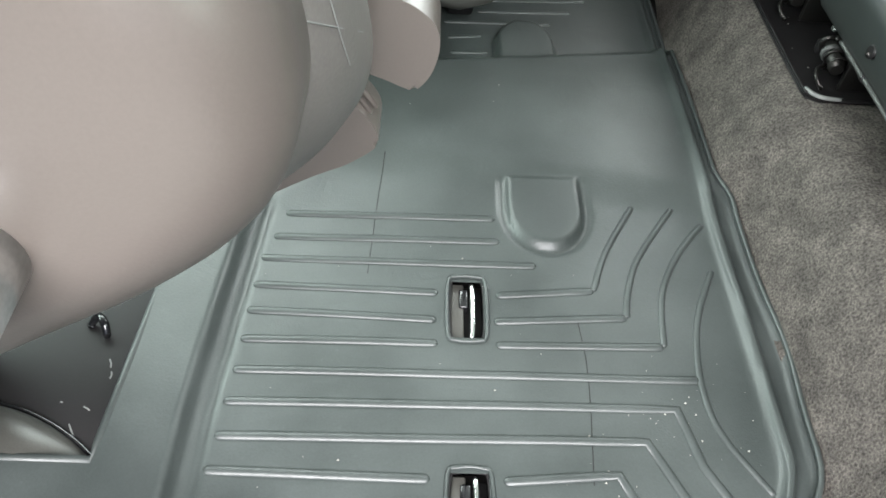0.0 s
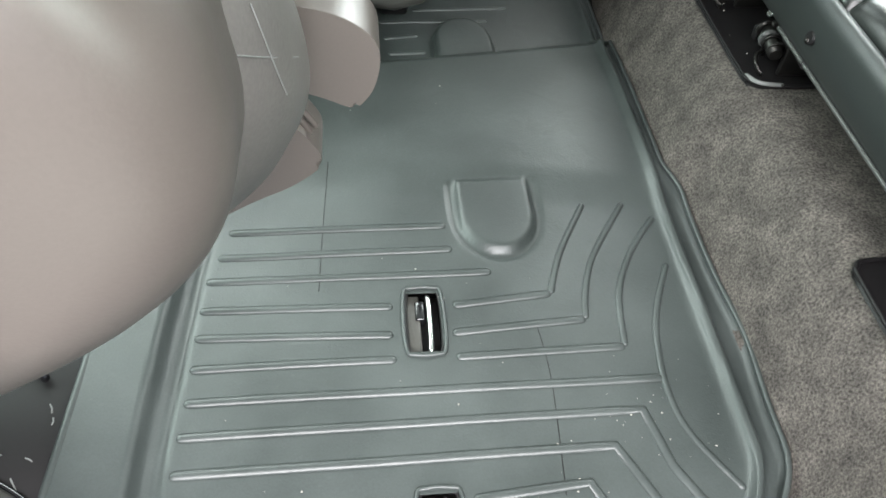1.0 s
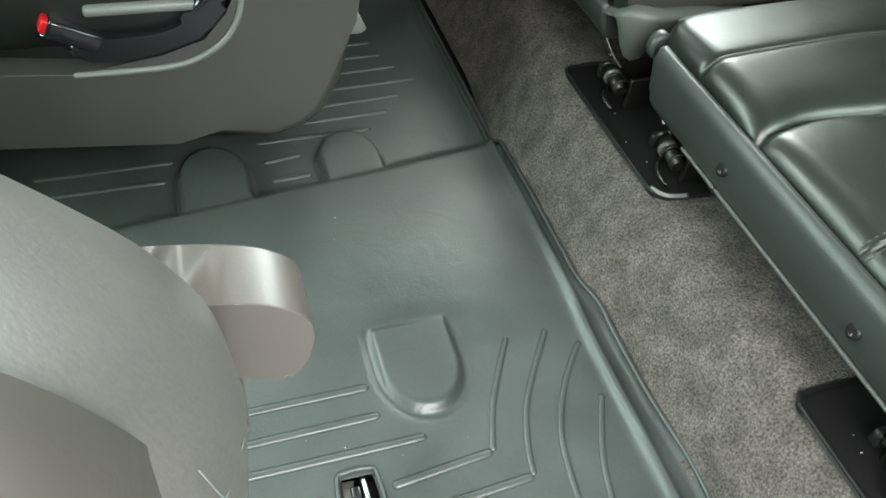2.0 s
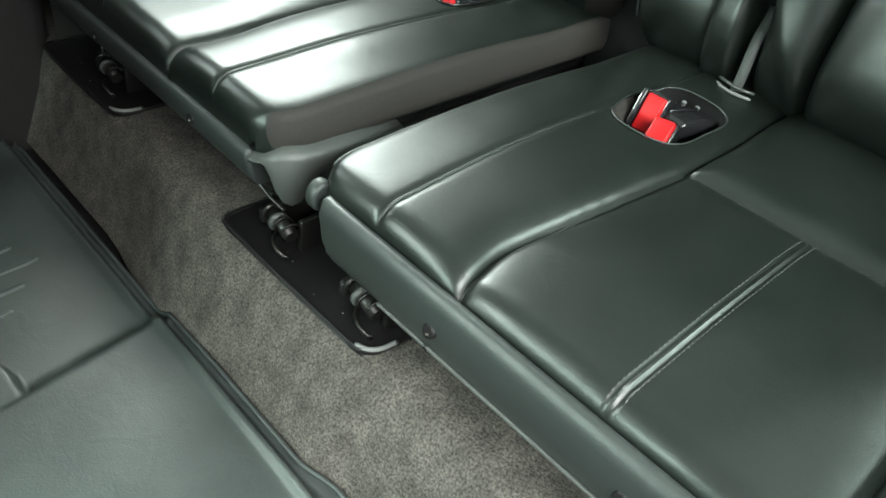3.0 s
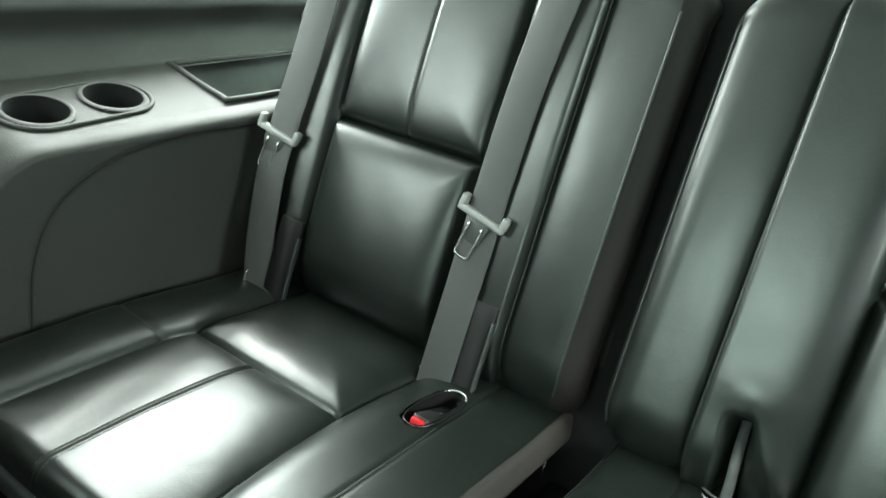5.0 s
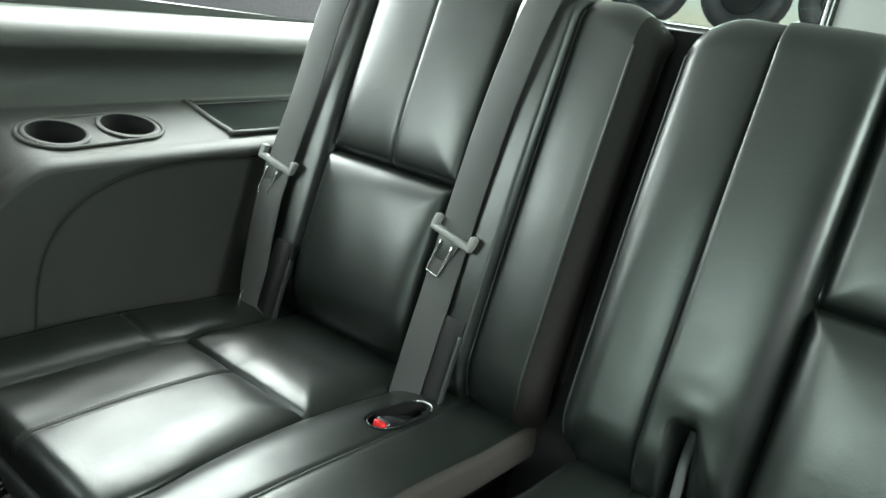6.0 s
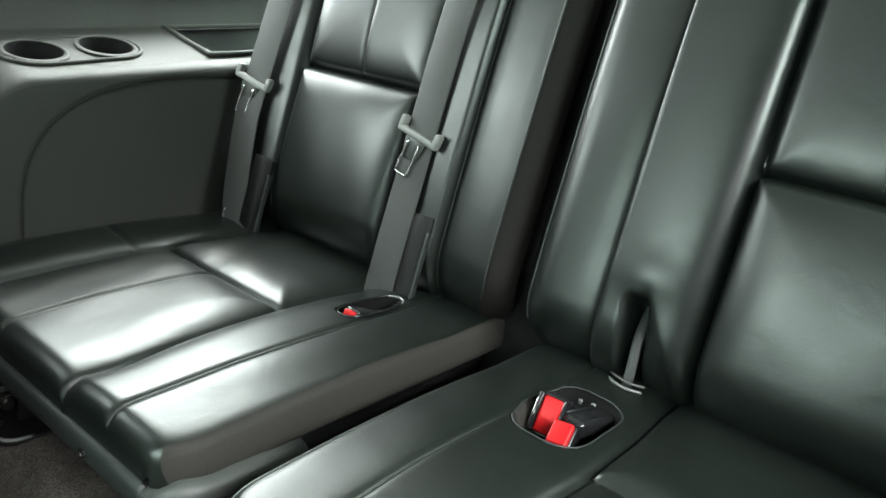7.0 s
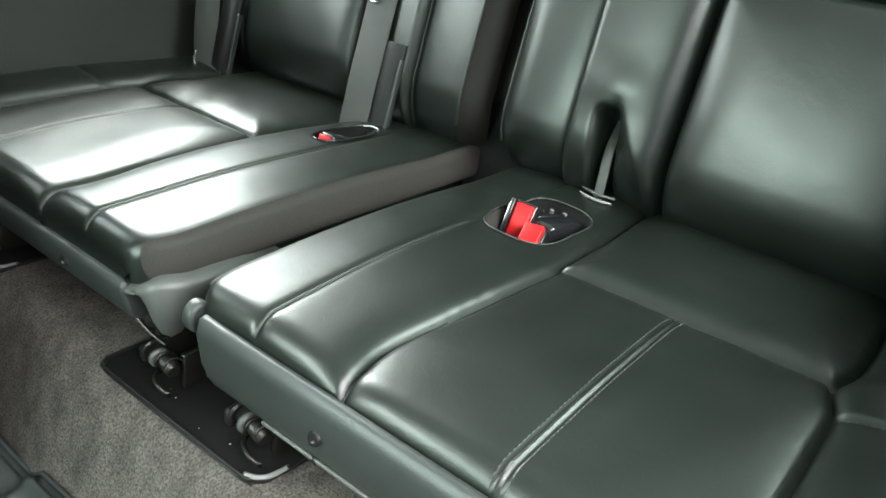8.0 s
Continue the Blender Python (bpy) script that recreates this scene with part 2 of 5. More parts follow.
structure("floor", boxes((-1.7, 2.15, 0.16, 2.10, -0.14, -0.045)), BLACK_PLASTIC, "dark floor pan of the car cabin", "floor", False)

# carpeted step in front of and below the rear seats
prof = smooth_line([(0.395, 0, -0.03), (0.408, 0, 0.0), (0.424, 0, 0.041), (0.447, 0, 0.090), (0.470, 0, 0.115), (0.50, 0, 0.123), (0.53, 0, 0.124)], 6) + [Vector((x, 0, 0.124)) for x in (0.56, 0.60, 0.70, 0.90, 1.3, 2.05)]
ys = steps(0.24, 2.0, (), 0.012)


def carpet_foot(y):
    """How far the foot of the step stands back: for the mat's wide lip and towards the far side."""
    return 0.034 * float(sstep(y, 1.24, 1.50)) + 0.017 * float((1 - sstep(y, 0.95, 1.01)) * sstep(y, 0.52, 0.62))


P = np.array([[(p.x + carpet_foot(y) * max(0.0, 1 - max(0.0, p.x - 0.43) / 0.08), y, p.z + 0.002 * noise.noise((p.x * 20, y * 20, 0)) + 0.0012 * noise.noise((p.x * 70, y * 70, 4))) for y in ys] for p in prof])
structure("carpet", surface(P, flip=True)[0], CARPET, "grey-brown cut pile carpet rising in a step to the rear seats", "carpet")

structure("ceiling", boxes((-1.7, 2.15, 0.10, 2.14, 1.24, 1.30)), LINER, "light grey cloth headliner of the car", "ceiling", False)
structure("wall_far", boxes(
    (-1.7, 2.10, 2.06, 2.12, -0.14, 0.74), (-1.7, 2.10, 2.06, 2.12, 1.16, 1.24), (-1.7, -0.55, 2.06, 2.12, 0.74, 1.16),
    (0.36, 0.60, 2.06, 2.12, 0.74, 1.16), (1.72, 2.10, 2.06, 2.12, 0.74, 1.16)), TRIM, "charcoal side wall of the cabin with window openings", "wall", False)
structure("wall_near", boxes(
    (0.60, 2.10, 0.12, 0.18, -0.14, 0.74), (-1.7, 2.10, 0.12, 0.18, 1.05, 1.24), (-1.7, -0.62, 0.12, 0.18, -0.14, 1.05),
    (0.46, 0.60, 0.12, 0.18, -0.14, 1.05), (1.72, 2.10, 0.12, 0.18, 0.74, 1.05), (-0.62, 0.46, 0.12, 0.18, -0.14, -0.03)),
    TRIM, "charcoal side wall with the open doorway", "wall", False)
structure("wall_front", boxes((-1.76, -1.70, 0.12, 2.12, -0.14, 0.75), (-1.76, -1.70, 0.12, 2.12, 1.2, 1.24)), TRIM_DARK, "dark dashboard end of the cabin", "wall", False)
structure("wall_rear", boxes(
    (2.10, 2.16, 0.12, 2.12, -0.14, 0.845), (2.10, 2.16, 0.12, 2.12, 1.16, 1.24), (2.10, 2.16, 0.12, 0.40, 0.845, 1.16),
    (2.10, 2.16, 1.84, 2.12, 0.845, 1.16), (2.10, 2.16, YC - 0.11, YC + 0.11, 0.845, 1.16)), SILL, "pale grey rear doors with two window openings", "wall", False)


def rear_window(y0, y1):
    ring = round_outline([(y0 + 0.02, 0.862), (y0 + 0.10, 0.852), (y1 - 0.10, 0.852), (y1 - 0.02, 0.862), (y1 - 0.005, 0.95), (y1 - 0.01, 1.12), (y1 - 0.10, 1.15), (y0 + 0.10, 1.15), (y0 + 0.01, 1.12), (y0 + 0.005, 0.95)], 5)
    w = structure("window_rear", tube([(2.098, a, b) for a, b in ring], 0.016, 8, closed=True, up=(1, 0, 0)), GLOSS_BLACK, "rear door window with a black rubber seal", "window")
    pane = part("pane", prism(ring, 2.105, 2.109, "x"), GLASS, w, smooth=False)
    pane.visible_shadow = False
    return w


rear_window(YC + 0.11, 1.84)
rear_window(0.40, YC - 0.11)

# side trim beside the rear seats: lower wall with its recessed door, armrest shelf, upper wall and sill


def arm_z(x, y):
    return 0.550 + 0.06 * (x - 0.70) + 0.2 * (y - 1.841)


def side_trim(s):
    name = "trim_far" if s < 0 else "trim_near"
    xs = np.concatenate([steps(0.50, 1.05, (), 0.0045)[:-1], steps(1.05, 2.09, (), 0.02)])
    prof_t = []
    for t in steps(0.0, 1.0, (0.55, 0.62, 0.8), 0.006):
        prof_t.append(t)
    P = np.zeros((len(xs), len(prof_t), 3))
    for i, x in enumerate(xs):
        front = max(0.0, 0.64 - x)          # the shelf's front end turns down
        drop = 7.0 * front ** 2
        zt = arm_z(x, 1.77) - drop
        for j, t in enumerate(prof_t):
            if t < 0.55:                      # lower wall
                z = 0.08 + (zt - 0.016 - 0.08) * t / 0.55
                inside = (max(0.0, 0.95 - x) / 0.341) ** 3.03 + (max(0.0, z - 0.295) / 0.232) ** 3.03
                y = 1.752 + 0.005 * float(sstep(1.0 - inside, -0.03, 0.03))
            elif t < 0.62:                    # rounded shoulder
                w = (t - 0.55) / 0.07 * math.pi / 2
                y = 1.752 + 0.035 * (1 - math.cos(w))
                z = zt - 0.016 + 0.016 * math.sin(w)
            elif t < 0.8:                     # shelf
                k = (t - 0.62) / 0.18
                y = 1.787 + 0.155 * k
                z = arm_z(x, y) - drop * (1 - 0.35 * k) - 0.004 * (1 - k)
            else:                             # upper wall, then the sill
                k = (t - 0.8) / 0.2
                base = arm_z(x, 1.942) - drop * 0.65
                top = 0.700 + 0.04 * (x - 0.7)
                if k < 0.5:
                    q = k / 0.5
                    y, z = 1.942 + 0.022 * math.sin(math.pi * q), base + (top - 0.04 - base) * q
                elif k < 0.85:
                    w = (k - 0.5) / 0.35 * math.pi / 2
                    y, z = 1.942 + 0.055 * (1 - math.cos(w)), top - 0.04 + 0.04 * math.sin(w)
                else:
                    q = (k - 0.85) / 0.15
                    y, z = 1.997 + 0.07 * q, top + 0.012 * q
            P[i, j] = (x, y if s < 0 else 2 * YC - y, z)
    cells = np.zeros((len(xs) - 1, len(prof_t) - 1), int)
    for j in range(len(prof_t) - 1):
        if prof_t[j] >= 0.8 + 0.2 * 0.84:
            cells[:, j] = 1
    keep = np.ones_like(cells, bool)
    if s < 0:
        cx = (P[:-1, :-1, 0] + P[1:, 1:, 0]) / 2
        cy = (P[:-1, :-1, 1] + P[1:, 1:, 1]) / 2
        shelf = np.zeros_like(cells, bool)
        for j in range(len(prof_t) - 1):
            shelf[:, j] = 0.6 < prof_t[j] < 0.8
        for (a, b, r) in ((0.678, 1.849, 0.041), (0.793, 1.857, 0.041)):
            keep &= ~(shelf & (np.hypot(cx - a, cy - b) < r))
        keep &= ~(shelf & (cx > 0.957) & (cx < 1.27) & (cy > 1.808) & (cy < 1.922))
    made = surface(P, cells, keep, flip=s > 0)
    body = structure(name, made[0], TRIM, "charcoal moulded side trim with an armrest shelf beside the rear seat", "trim")
    part("sill", made[1], SILL, body, "pale grey window sill")
    return body


side_far = side_trim(-1)
arc = [(0.95 - 0.341 * math.cos(w) ** 0.66, 0.295 + 0.232 * math.sin(w) ** 0.66) for w in (math.pi / 2 * i / 24 for i in range(25))]
arc = [(0.608, 0.12), (0.6085, 0.22)] + arc + [(1.0, 0.5275), (1.08, 0.528), (1.2, 0.53)]
part("door_gap", tube([(x, 1.7555, z) for x, z in arc], 0.0024, 6, up=(0, 1, 0)), BLACK_PLASTIC, side_far, "dark gap round the trim door")
side_near = side_trim(1)

# dark trim of the far door and the near rear corner
bm = rbox(-1.6, 0.50, 1.76, 2.05, -0.10, 0.60, 0.03, 3)
structure("door_far", bm, TRIM_DARK, "dark trim of the closed far door", "door")
bm = rbox(-0.62, 0.50, 0.18, 0.235, -0.06, -0.015, 0.008, 2)
structure("door_sill", bm, BLACK_PLASTIC, "black plastic scuff plate of the doorway", "sill")


def cup_holder_tray():
    ob = thing("cup_holder", "charcoal twin cup holder tray sunk in the armrest shelf", "cup holder")
    cups = ((0.678, 1.849), (0.793, 1.857))
    rim = []
    for i in range(28):
        w = 2 * math.pi * i / 28
        c = cups[1] if math.cos(w) > 0 else cups[0]
        x, y = c[0] + 0.053 * math.cos(w), c[1] + 0.050 * math.sin(w)
        rim.append((x, y))
    part("border", tube([(x, y, arm_z(x, y) - 0.0015) for x, y in rim], 0.0032, 8, closed=True), TRIM, ob, "raised border round the cups")
    for cx, cy in cups:
        bm = bmesh.new()
        rings = [[bm.verts.new((cx + r * math.cos(2 * math.pi * i / 40), cy + r * math.sin(2 * math.pi * i / 40), arm_z(cx + r * math.cos(2 * math.pi * i / 40), cy + r * math.sin(2 * math.pi * i / 40)) + dz)) for i in range(40)] for r, dz in ((0.0475, 0.0005), (0.0455, 0.0018), (0.0405, 0.0018), (0.0395, -0.004))]
        for a, b in zip(rings, rings[1:]):
            for i in range(40):
                bm.faces.new((a[i], a[(i + 1) % 40], b[(i + 1) % 40], b[i]))
        part("flange", bm, TRIM, ob)
    # cup wells, coloured near black for the shade inside them
    for k, (cx, cy) in enumerate(cups):
        bm = bmesh.new()
        rings = []
        for dz, r in ((0.0015, 0.0403), (0.000, 0.039), (-0.03, 0.038), (-0.031, 0.0345), (-0.07, 0.033), (-0.072, 0.004)):
            rings.append([bm.verts.new((cx + r * math.cos(2 * math.pi * i / 32), cy + r * math.sin(2 * math.pi * i / 32),
                                        arm_z(cx + r * math.cos(2 * math.pi * i / 32), cy + r * math.sin(2 * math.pi * i / 32)) + dz)) for i in range(32)])
        for a, b in zip(rings, rings[1:]):
            for i in range(32):
                bm.faces.new((a[i], a[(i + 1) % 32], b[(i + 1) % 32], b[i]))
        bm.faces.new(rings[-1])
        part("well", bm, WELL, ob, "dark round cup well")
    return ob


cup_holder_tray()


def storage_bin():
    ob = thing("storage_bin", "open black storage tray with a raised rim in the armrest shelf", "storage tray")
    out = round_outline([(0.943, 1.922), (0.946, 1.812), (0.960, 1.797), (1.12, 1.797), (1.272, 1.797), (1.284, 1.812), (1.284, 1.915), (1.272, 1.930), (1.12, 1.930), (0.956, 1.931)], 4)
    part("rim", tube([(x, y, arm_z(x, y) + 0.001) for x, y in out], 0.0045, 8, closed=True), TRIM, ob)
    bm = bmesh.new()
    a = [bm.verts.new((x, y, arm_z(x, y))) for x, y in out]
    b = [bm.verts.new((1.113 + (x - 1.113) * 0.95, 1.866 + (y - 1.866) * 0.9, arm_z(x, y) - 0.070)) for x, y in out]
    n = len(out)
    for i in range(n):
        bm.faces.new((a[i], a[(i + 1) % n], b[(i + 1) % n], b[i]))
    bm.faces.new(b)
    part("tray", bm, BLACK_PLASTIC, ob, "deep black tray")
    return ob


storage_bin()


def coat_hook(x, z):
    ob = thing("coat_hook", "small black plastic hook on the upper side trim", "hook")
    part("base", rbox(x - 0.010, x + 0.010, 1.944, 1.972, z - 0.016, z + 0.016, 0.004, 3), BLACK_PLASTIC, ob)
    part("peg", tube(smooth_line([(x, 1.948, z - 0.004), (x, 1.938, z - 0.008), (x, 1.932, z + 0.002)], 4), 0.004, 8), BLACK_PLASTIC, ob)


coat_hook(1.259, 0.668)

# ---- rubber floor mat ----


def rim_x(y):
    """Inner foot of the mat's rear rim."""
    return 0.395 - 2.0 * np.maximum(0, 0.635 - y) ** 1.6


def lip_x(y):
    """Outer lip of the mat's rear rim, which bows away from the rim beside the ribs."""
    return rim_x(y) + 0.012 + 0.013 * sstep(y, 0.52, 0.62) * (1 - sstep(y, 0.955, 1.01)) + 0.006 * np.exp(-((y - 0.755) / 0.06) ** 2)


def mat_z(x, y):
    x, y = np.asarray(x, float), np.asarray(y, float)
    a, b = 1.010 - 0.14 * (x - 0.10), 1.232 + 0.15 * (x - 0.12)
    hump = sstep(y, a - 0.045, a + 0.02) * (1 - sstep(y, b - 0.012, b + 0.016)) * (0.007 + 0.004 * np.sin(np.clip((y - 0.97) / 0.28, 0, 1) * math.pi))
    far = -0.014 * sstep(y, b - 0.012, b + 0.026)
    z = hump + far
    for cx, cy, r, side in ((0.198, 0.935, 0.043, 1), (0.197, 1.283, 0.042, -1), (0.020, 1.275, 0.044, -1)):
        yy = np.where(side * (y - cy) > 0, 0, (y - cy) * 0.75)
        d = np.hypot(x - cx, yy)
        tab = 1 - sstep(d, r - 0.004, r + 0.004)
        here = (y < 0.985) if side > 0 else (y > b - 0.006)
        level = 0.007 * tab if side > 0 else -0.014 + 0.019 * tab
        z = np.where(here, np.maximum(z, level) - 0.0035 * np.exp(-((d - r - 0.005) / 0.003) ** 2), z)
    rx = rim_x(y)
    ridge = 0.012 - 0.004 * sstep(y, 0.96, 1.10)
    z = z + ridge * np.exp(-((x - rx + 0.004) / 0.0055) ** 2) - 0.010 * sstep(x, rx - 0.002, rx + 0.010) + 0.012 * sstep(x, lip_x(y) - 0.005, lip_x(y))
    lx = -0.136 + 0.05 * np.maximum(0, y - 0.66)
    z = z + 0.016 * (1 - sstep(x, lx - 0.014, lx)) * (1 - sstep(y, 0.93, 0.97))
    z = z - 0.004 * np.exp(-((x - lx - 0.008) / 0.005) ** 2) * (1 - sstep(y, 0.93, 0.97))
    z = z + 0.0012 * np.sin(7 * x + 4 * y) * np.sin(9 * y) + 0.0005 * np.sin(23 * x + 11 * y) * np.sin(19 * y - 9 * x)
    return z


xs = steps(-0.62, 0.412, (), 0.004)
ys = steps(0.36, 1.74, (), 0.004)
X, Y = np.meshgrid(xs, ys, indexing="ij")
X2 = np.where(X > 0.30, 0.30 + (X - 0.30) * (lip_x(Y) - 0.30) / 0.112, X)
Z = mat_z(X2, Y)
P = np.stack([X2, Y, Z], -1)
cx, cy = (X[:-1, :-1] + X[1:, 1:]) / 2, (Y[:-1, :-1] + Y[1:, 1:]) / 2
keep = ~((cx > 0.087) & (cx < 0.126) & (((cy > 0.752) & (cy < 0.826)) | ((cy > 0.535) & (cy < 0.609))))
keep &= ~((cx < -0.199 - 0.05 * (0.80 - cy)) & (cx > -0.50) & (cy > 0.602) & (cy < 0.93))
mat = tagged(part("floor_mat", surface(P, None, keep, flip=False)[0], RUBBER, None),
             "dark green-grey moulded rubber floor mat with raised ribs", "floor mat")
edge = [(float(lip_x(np.array(y))), y, float(mat_z(float(lip_x(np.array(y))), y)) - 0.001) for y in np.linspace(0.42, 1.72, 90)]
part("lip", tube(edge, 0.0030, 8), RUBBER, mat, "rounded rubber lip")
edge = [(-0.199 - 0.05 * (0.80 - y), y, 0.013) for y in np.linspace(0.602, 0.93, 20)] + [(-0.5, 0.93, 0.013)]
part("lip", tube([(-0.5, 0.602, 0.013), (-0.3, 0.602, 0.013), *edge], 0.0045, 8), RUBBER, mat)


def rib(pts, wide=0.0042, n=6, curved=False):
    line = smooth_line([(x, y, 0) for x, y in pts], n) if curved else []
    if not curved:
        for (ax, ay), (bx, by) in zip(pts, pts[1:]):
            k = max(2, int(math.hypot(bx - ax, by - ay) / 0.02))
            line += [Vector((ax + (bx - ax) * i / k, ay + (by - ay) * i / k, 0)) for i in range(k)]
        line.append(Vector((*pts[-1], 0)))
    line = [Vector((p.x, p.y, float(mat_z(p.x, p.y)) - 0.0004)) for p in line]
    part("rib", tube(line, wide * (0.90 if curved else 1.20), 10, flat=0.80 if curved else 0.58), RUBBER, mat)


def bent(straight, curve):
    """A straight run that breaks at an elbow into a bow."""
    rib(straight)
    rib(curve, curved=True)


rib([(-0.094, 0.914), (0.140, 0.919)])
rib([(-0.102, 0.878), (0.144, 0.884)])
rib([(-0.110, 0.846), (0.182, 0.850)])
rib([(-0.112, 0.809), (0.077, 0.808)])
bent([(0.137, 0.807), (0.240, 0.818)], [(0.240, 0.818), (0.260, 0.874), (0.300, 0.947)])
rib([(-0.113, 0.776), (0.076, 0.773)])
bent([(0.134, 0.773), (0.270, 0.784)], [(0.270, 0.784), (0.277, 0.82), (0.296, 0.869), (0.346, 0.946)])
rib([(-0.113, 0.741), (0.078, 0.744)])
bent([(0.135, 0.744), (0.302, 0.749)], [(0.302, 0.749), (0.312, 0.816), (0.339, 0.873), (0.377, 0.923)])
rib([(-0.114, 0.706), (0.330, 0.711)])
rib([(0.373, 0.853), (0.349, 0.801), (0.336, 0.758), (0.330, 0.702), (0.337, 0.652), (0.369, 0.595)], curved=True)
rib([(-0.116, 0.672), (0.301, 0.678), (0.313, 0.620), (0.343, 0.563)])
rib([(-0.117, 0.637), (0.267, 0.643), (0.304, 0.563), (0.325, 0.53)])
rib([(-0.120, 0.604), (0.073, 0.602)])
rib([(0.136, 0.601), (0.237, 0.610), (0.258, 0.563), (0.275, 0.53)])
rib([(-0.120, 0.569), (0.072, 0.567)])
rib([(0.138, 0.567), (0.209, 0.573), (0.232, 0.52)])
rib([(-0.120, 0.534), (0.072, 0.532)])
rib([(-0.120, 0.499), (0.20, 0.497)])
for (a, b, y0, y1) in ((0.17, 0.315, 1.494, 1.503), (0.17, 0.335, 1.456, 1.464), (0.15, 0.303, 1.417, 1.427), (0.13, 0.276, 1.384, 1.391),
                       (0.08, 0.242, 1.350, 1.355), (-0.20, -0.03, 1.327, 1.33), (0.085, 0.135, 1.307, 1.314), (0.090, 0.143, 1.268, 1.271),
                       (-0.20, -0.04, 1.29, 1.292), (0.14, 0.30, 1.53, 1.54), (0.14, 0.29, 1.567, 1.577)):
    rib([(a, y0), (b, y1)], 0.0036)


for pts in ([(0.010, 1.02), (0.006, 0.93), (0.003, 0.83)], [(0.219, 0.778), (0.222, 0.714), (0.214, 0.60)]):
    line = smooth_line([(x, y, 0) for x, y in pts], 12)
    part("mould_line", tube([(p.x, p.y, float(mat_z(p.x, p.y)) - 0.0001) for p in line], 0.0006, 6), BLACK_PLASTIC, mat)


def latch_slot(y0, y1):
    """A moulded frame round an opening with the seat's floor striker below it."""
    ob = thing("floor_striker", "bright steel seat striker bar in a framed slot of the mat", "striker", "seat strikers in the mat")
    ring = round_outline([(0.0875, y0 + 0.009), (0.0965, y0), (0.1175, y0), (0.1265, y0 + 0.009), (0.1265, y1 - 0.009), (0.1175, y1), (0.0965, y1), (0.0875, y1 - 0.009)], 4)
    part("frame", tube([(x, y, 0.0002) for x, y in ring], 0.0022, 8, closed=True), RUBBER, ob)
    ring2 = [(0.107 + (x - 0.107) * 0.88, (y0 + y1) / 2 + (y - (y0 + y1) / 2) * 0.94) for x, y in ring]
    part("inner_frame", tube([(x, y, -0.003) for x, y in ring2], 0.002, 6, closed=True), BLACK_PLASTIC, ob)
    part("well", rbox(0.080, 0.134, y0 - 0.006, y1 + 0.006, -0.040, -0.024, 0.002), DARK_STEEL, ob, "dusty dark steel floor of the slot")
    part("cover", rbox(0.088, 0.104, y0 + 0.004, y1 - 0.004, -0.02, -0.008, 0.0015), SHIELD, ob, "dusty grey plastic cover")
    part("bar", tube(smooth_line([(0.112, y0 + 0.004, -0.026), (0.112, y0 + 0.006, -0.008), (0.113, y0 + 0.02, -0.004), (0.113, y1 - 0.02, -0.004), (0.112, y1 - 0.006, -0.008), (0.112, y1 - 0.004, -0.026)], 6), 0.0030, 10), STEEL, ob, "bright worn steel bar")
    part("hook", rbox(0.099, 0.109, y1 - 0.036, y1 - 0.012, -0.020, -0.0055, 0.002), GLOSS_BLACK, ob)
    # a near-black plate stands in for the shadow below the bar
    part("shadow_plate", rbox(0.104, 0.124, y0 + 0.004, y1 - 0.004, -0.024, -0.018, 0.001), WELL, ob, "black plate added as the shadow under the bar")
    part("plate", rbox(0.088, 0.100, y0 + 0.006, y0 + 0.05, -0.026, -0.018, 0.001), DARK_STEEL, ob)


latch_slot(0.748, 0.830)
latch_slot(0.531, 0.613)

# black seat track cover beside the mat
ob = thing("seat_track_cover", "scuffed black plastic cover beside the mat", "track cover")
part("plate", rbox(-0.50, -0.190, 0.60, 0.96, -0.044, -0.006, 0.006), BLACK_PLASTIC, ob)
dome = bmesh.new()
rows = []
for k in range(9):                             # a low dome that fades into the corner
    w = math.pi / 2 * k / 8
    rows.append([dome.verts.new((-0.210 - 0.12 * (1 - math.cos(v)) ** 0.62 - (0.17 if v > 1.6 else 0.0), 0.604 + 0.058 * math.sin(v) * math.cos(w), -0.006 + 0.030 * math.sin(v) * math.sin(w))) for v in [math.pi / 2 * j / 16 for j in range(17)] + [1.65]])
for a, b in zip(rows, rows[1:]):
    for j in range(17):
        dome.faces.new((a[j], a[j + 1], b[j + 1], b[j]))
part("hump", dome, SHIELD, ob, "rounded dark grey hump")
part("hump_edge", tube([(-0.210 - 0.12 * (1 - math.cos(v)) ** 0.62, 0.606 + 0.058 * math.sin(v), -0.004) for v in (math.pi / 2 * j / 20 for j in range(21))], 0.0022, 6), GLOSS_BLACK, ob)
for a, b, c, d in ((-0.232, 0.716, -0.228, 0.706), (-0.226, 0.702, -0.2255, 0.694), (-0.240, 0.664, -0.233, 0.660), (-0.262, 0.668, -0.260, 0.667), (-0.247, 0.646, -0.233, 0.622)):
    part("scuff", tube([(a, b, -0.0058), ((a + c) / 2 + 0.001, (b + d) / 2, -0.0056), (c, d, -0.0058)], 0.0008, 5, flat=0.4), GREY_PLASTIC, ob, "pale scuff")
part("hook", tube(smooth_line([(-0.262, 0.752, -0.006), (-0.252, 0.756, 0.006), (-0.243, 0.748, 0.008), (-0.240, 0.738, -0.004)], 5), 0.004, 8), GLOSS_BLACK, ob)

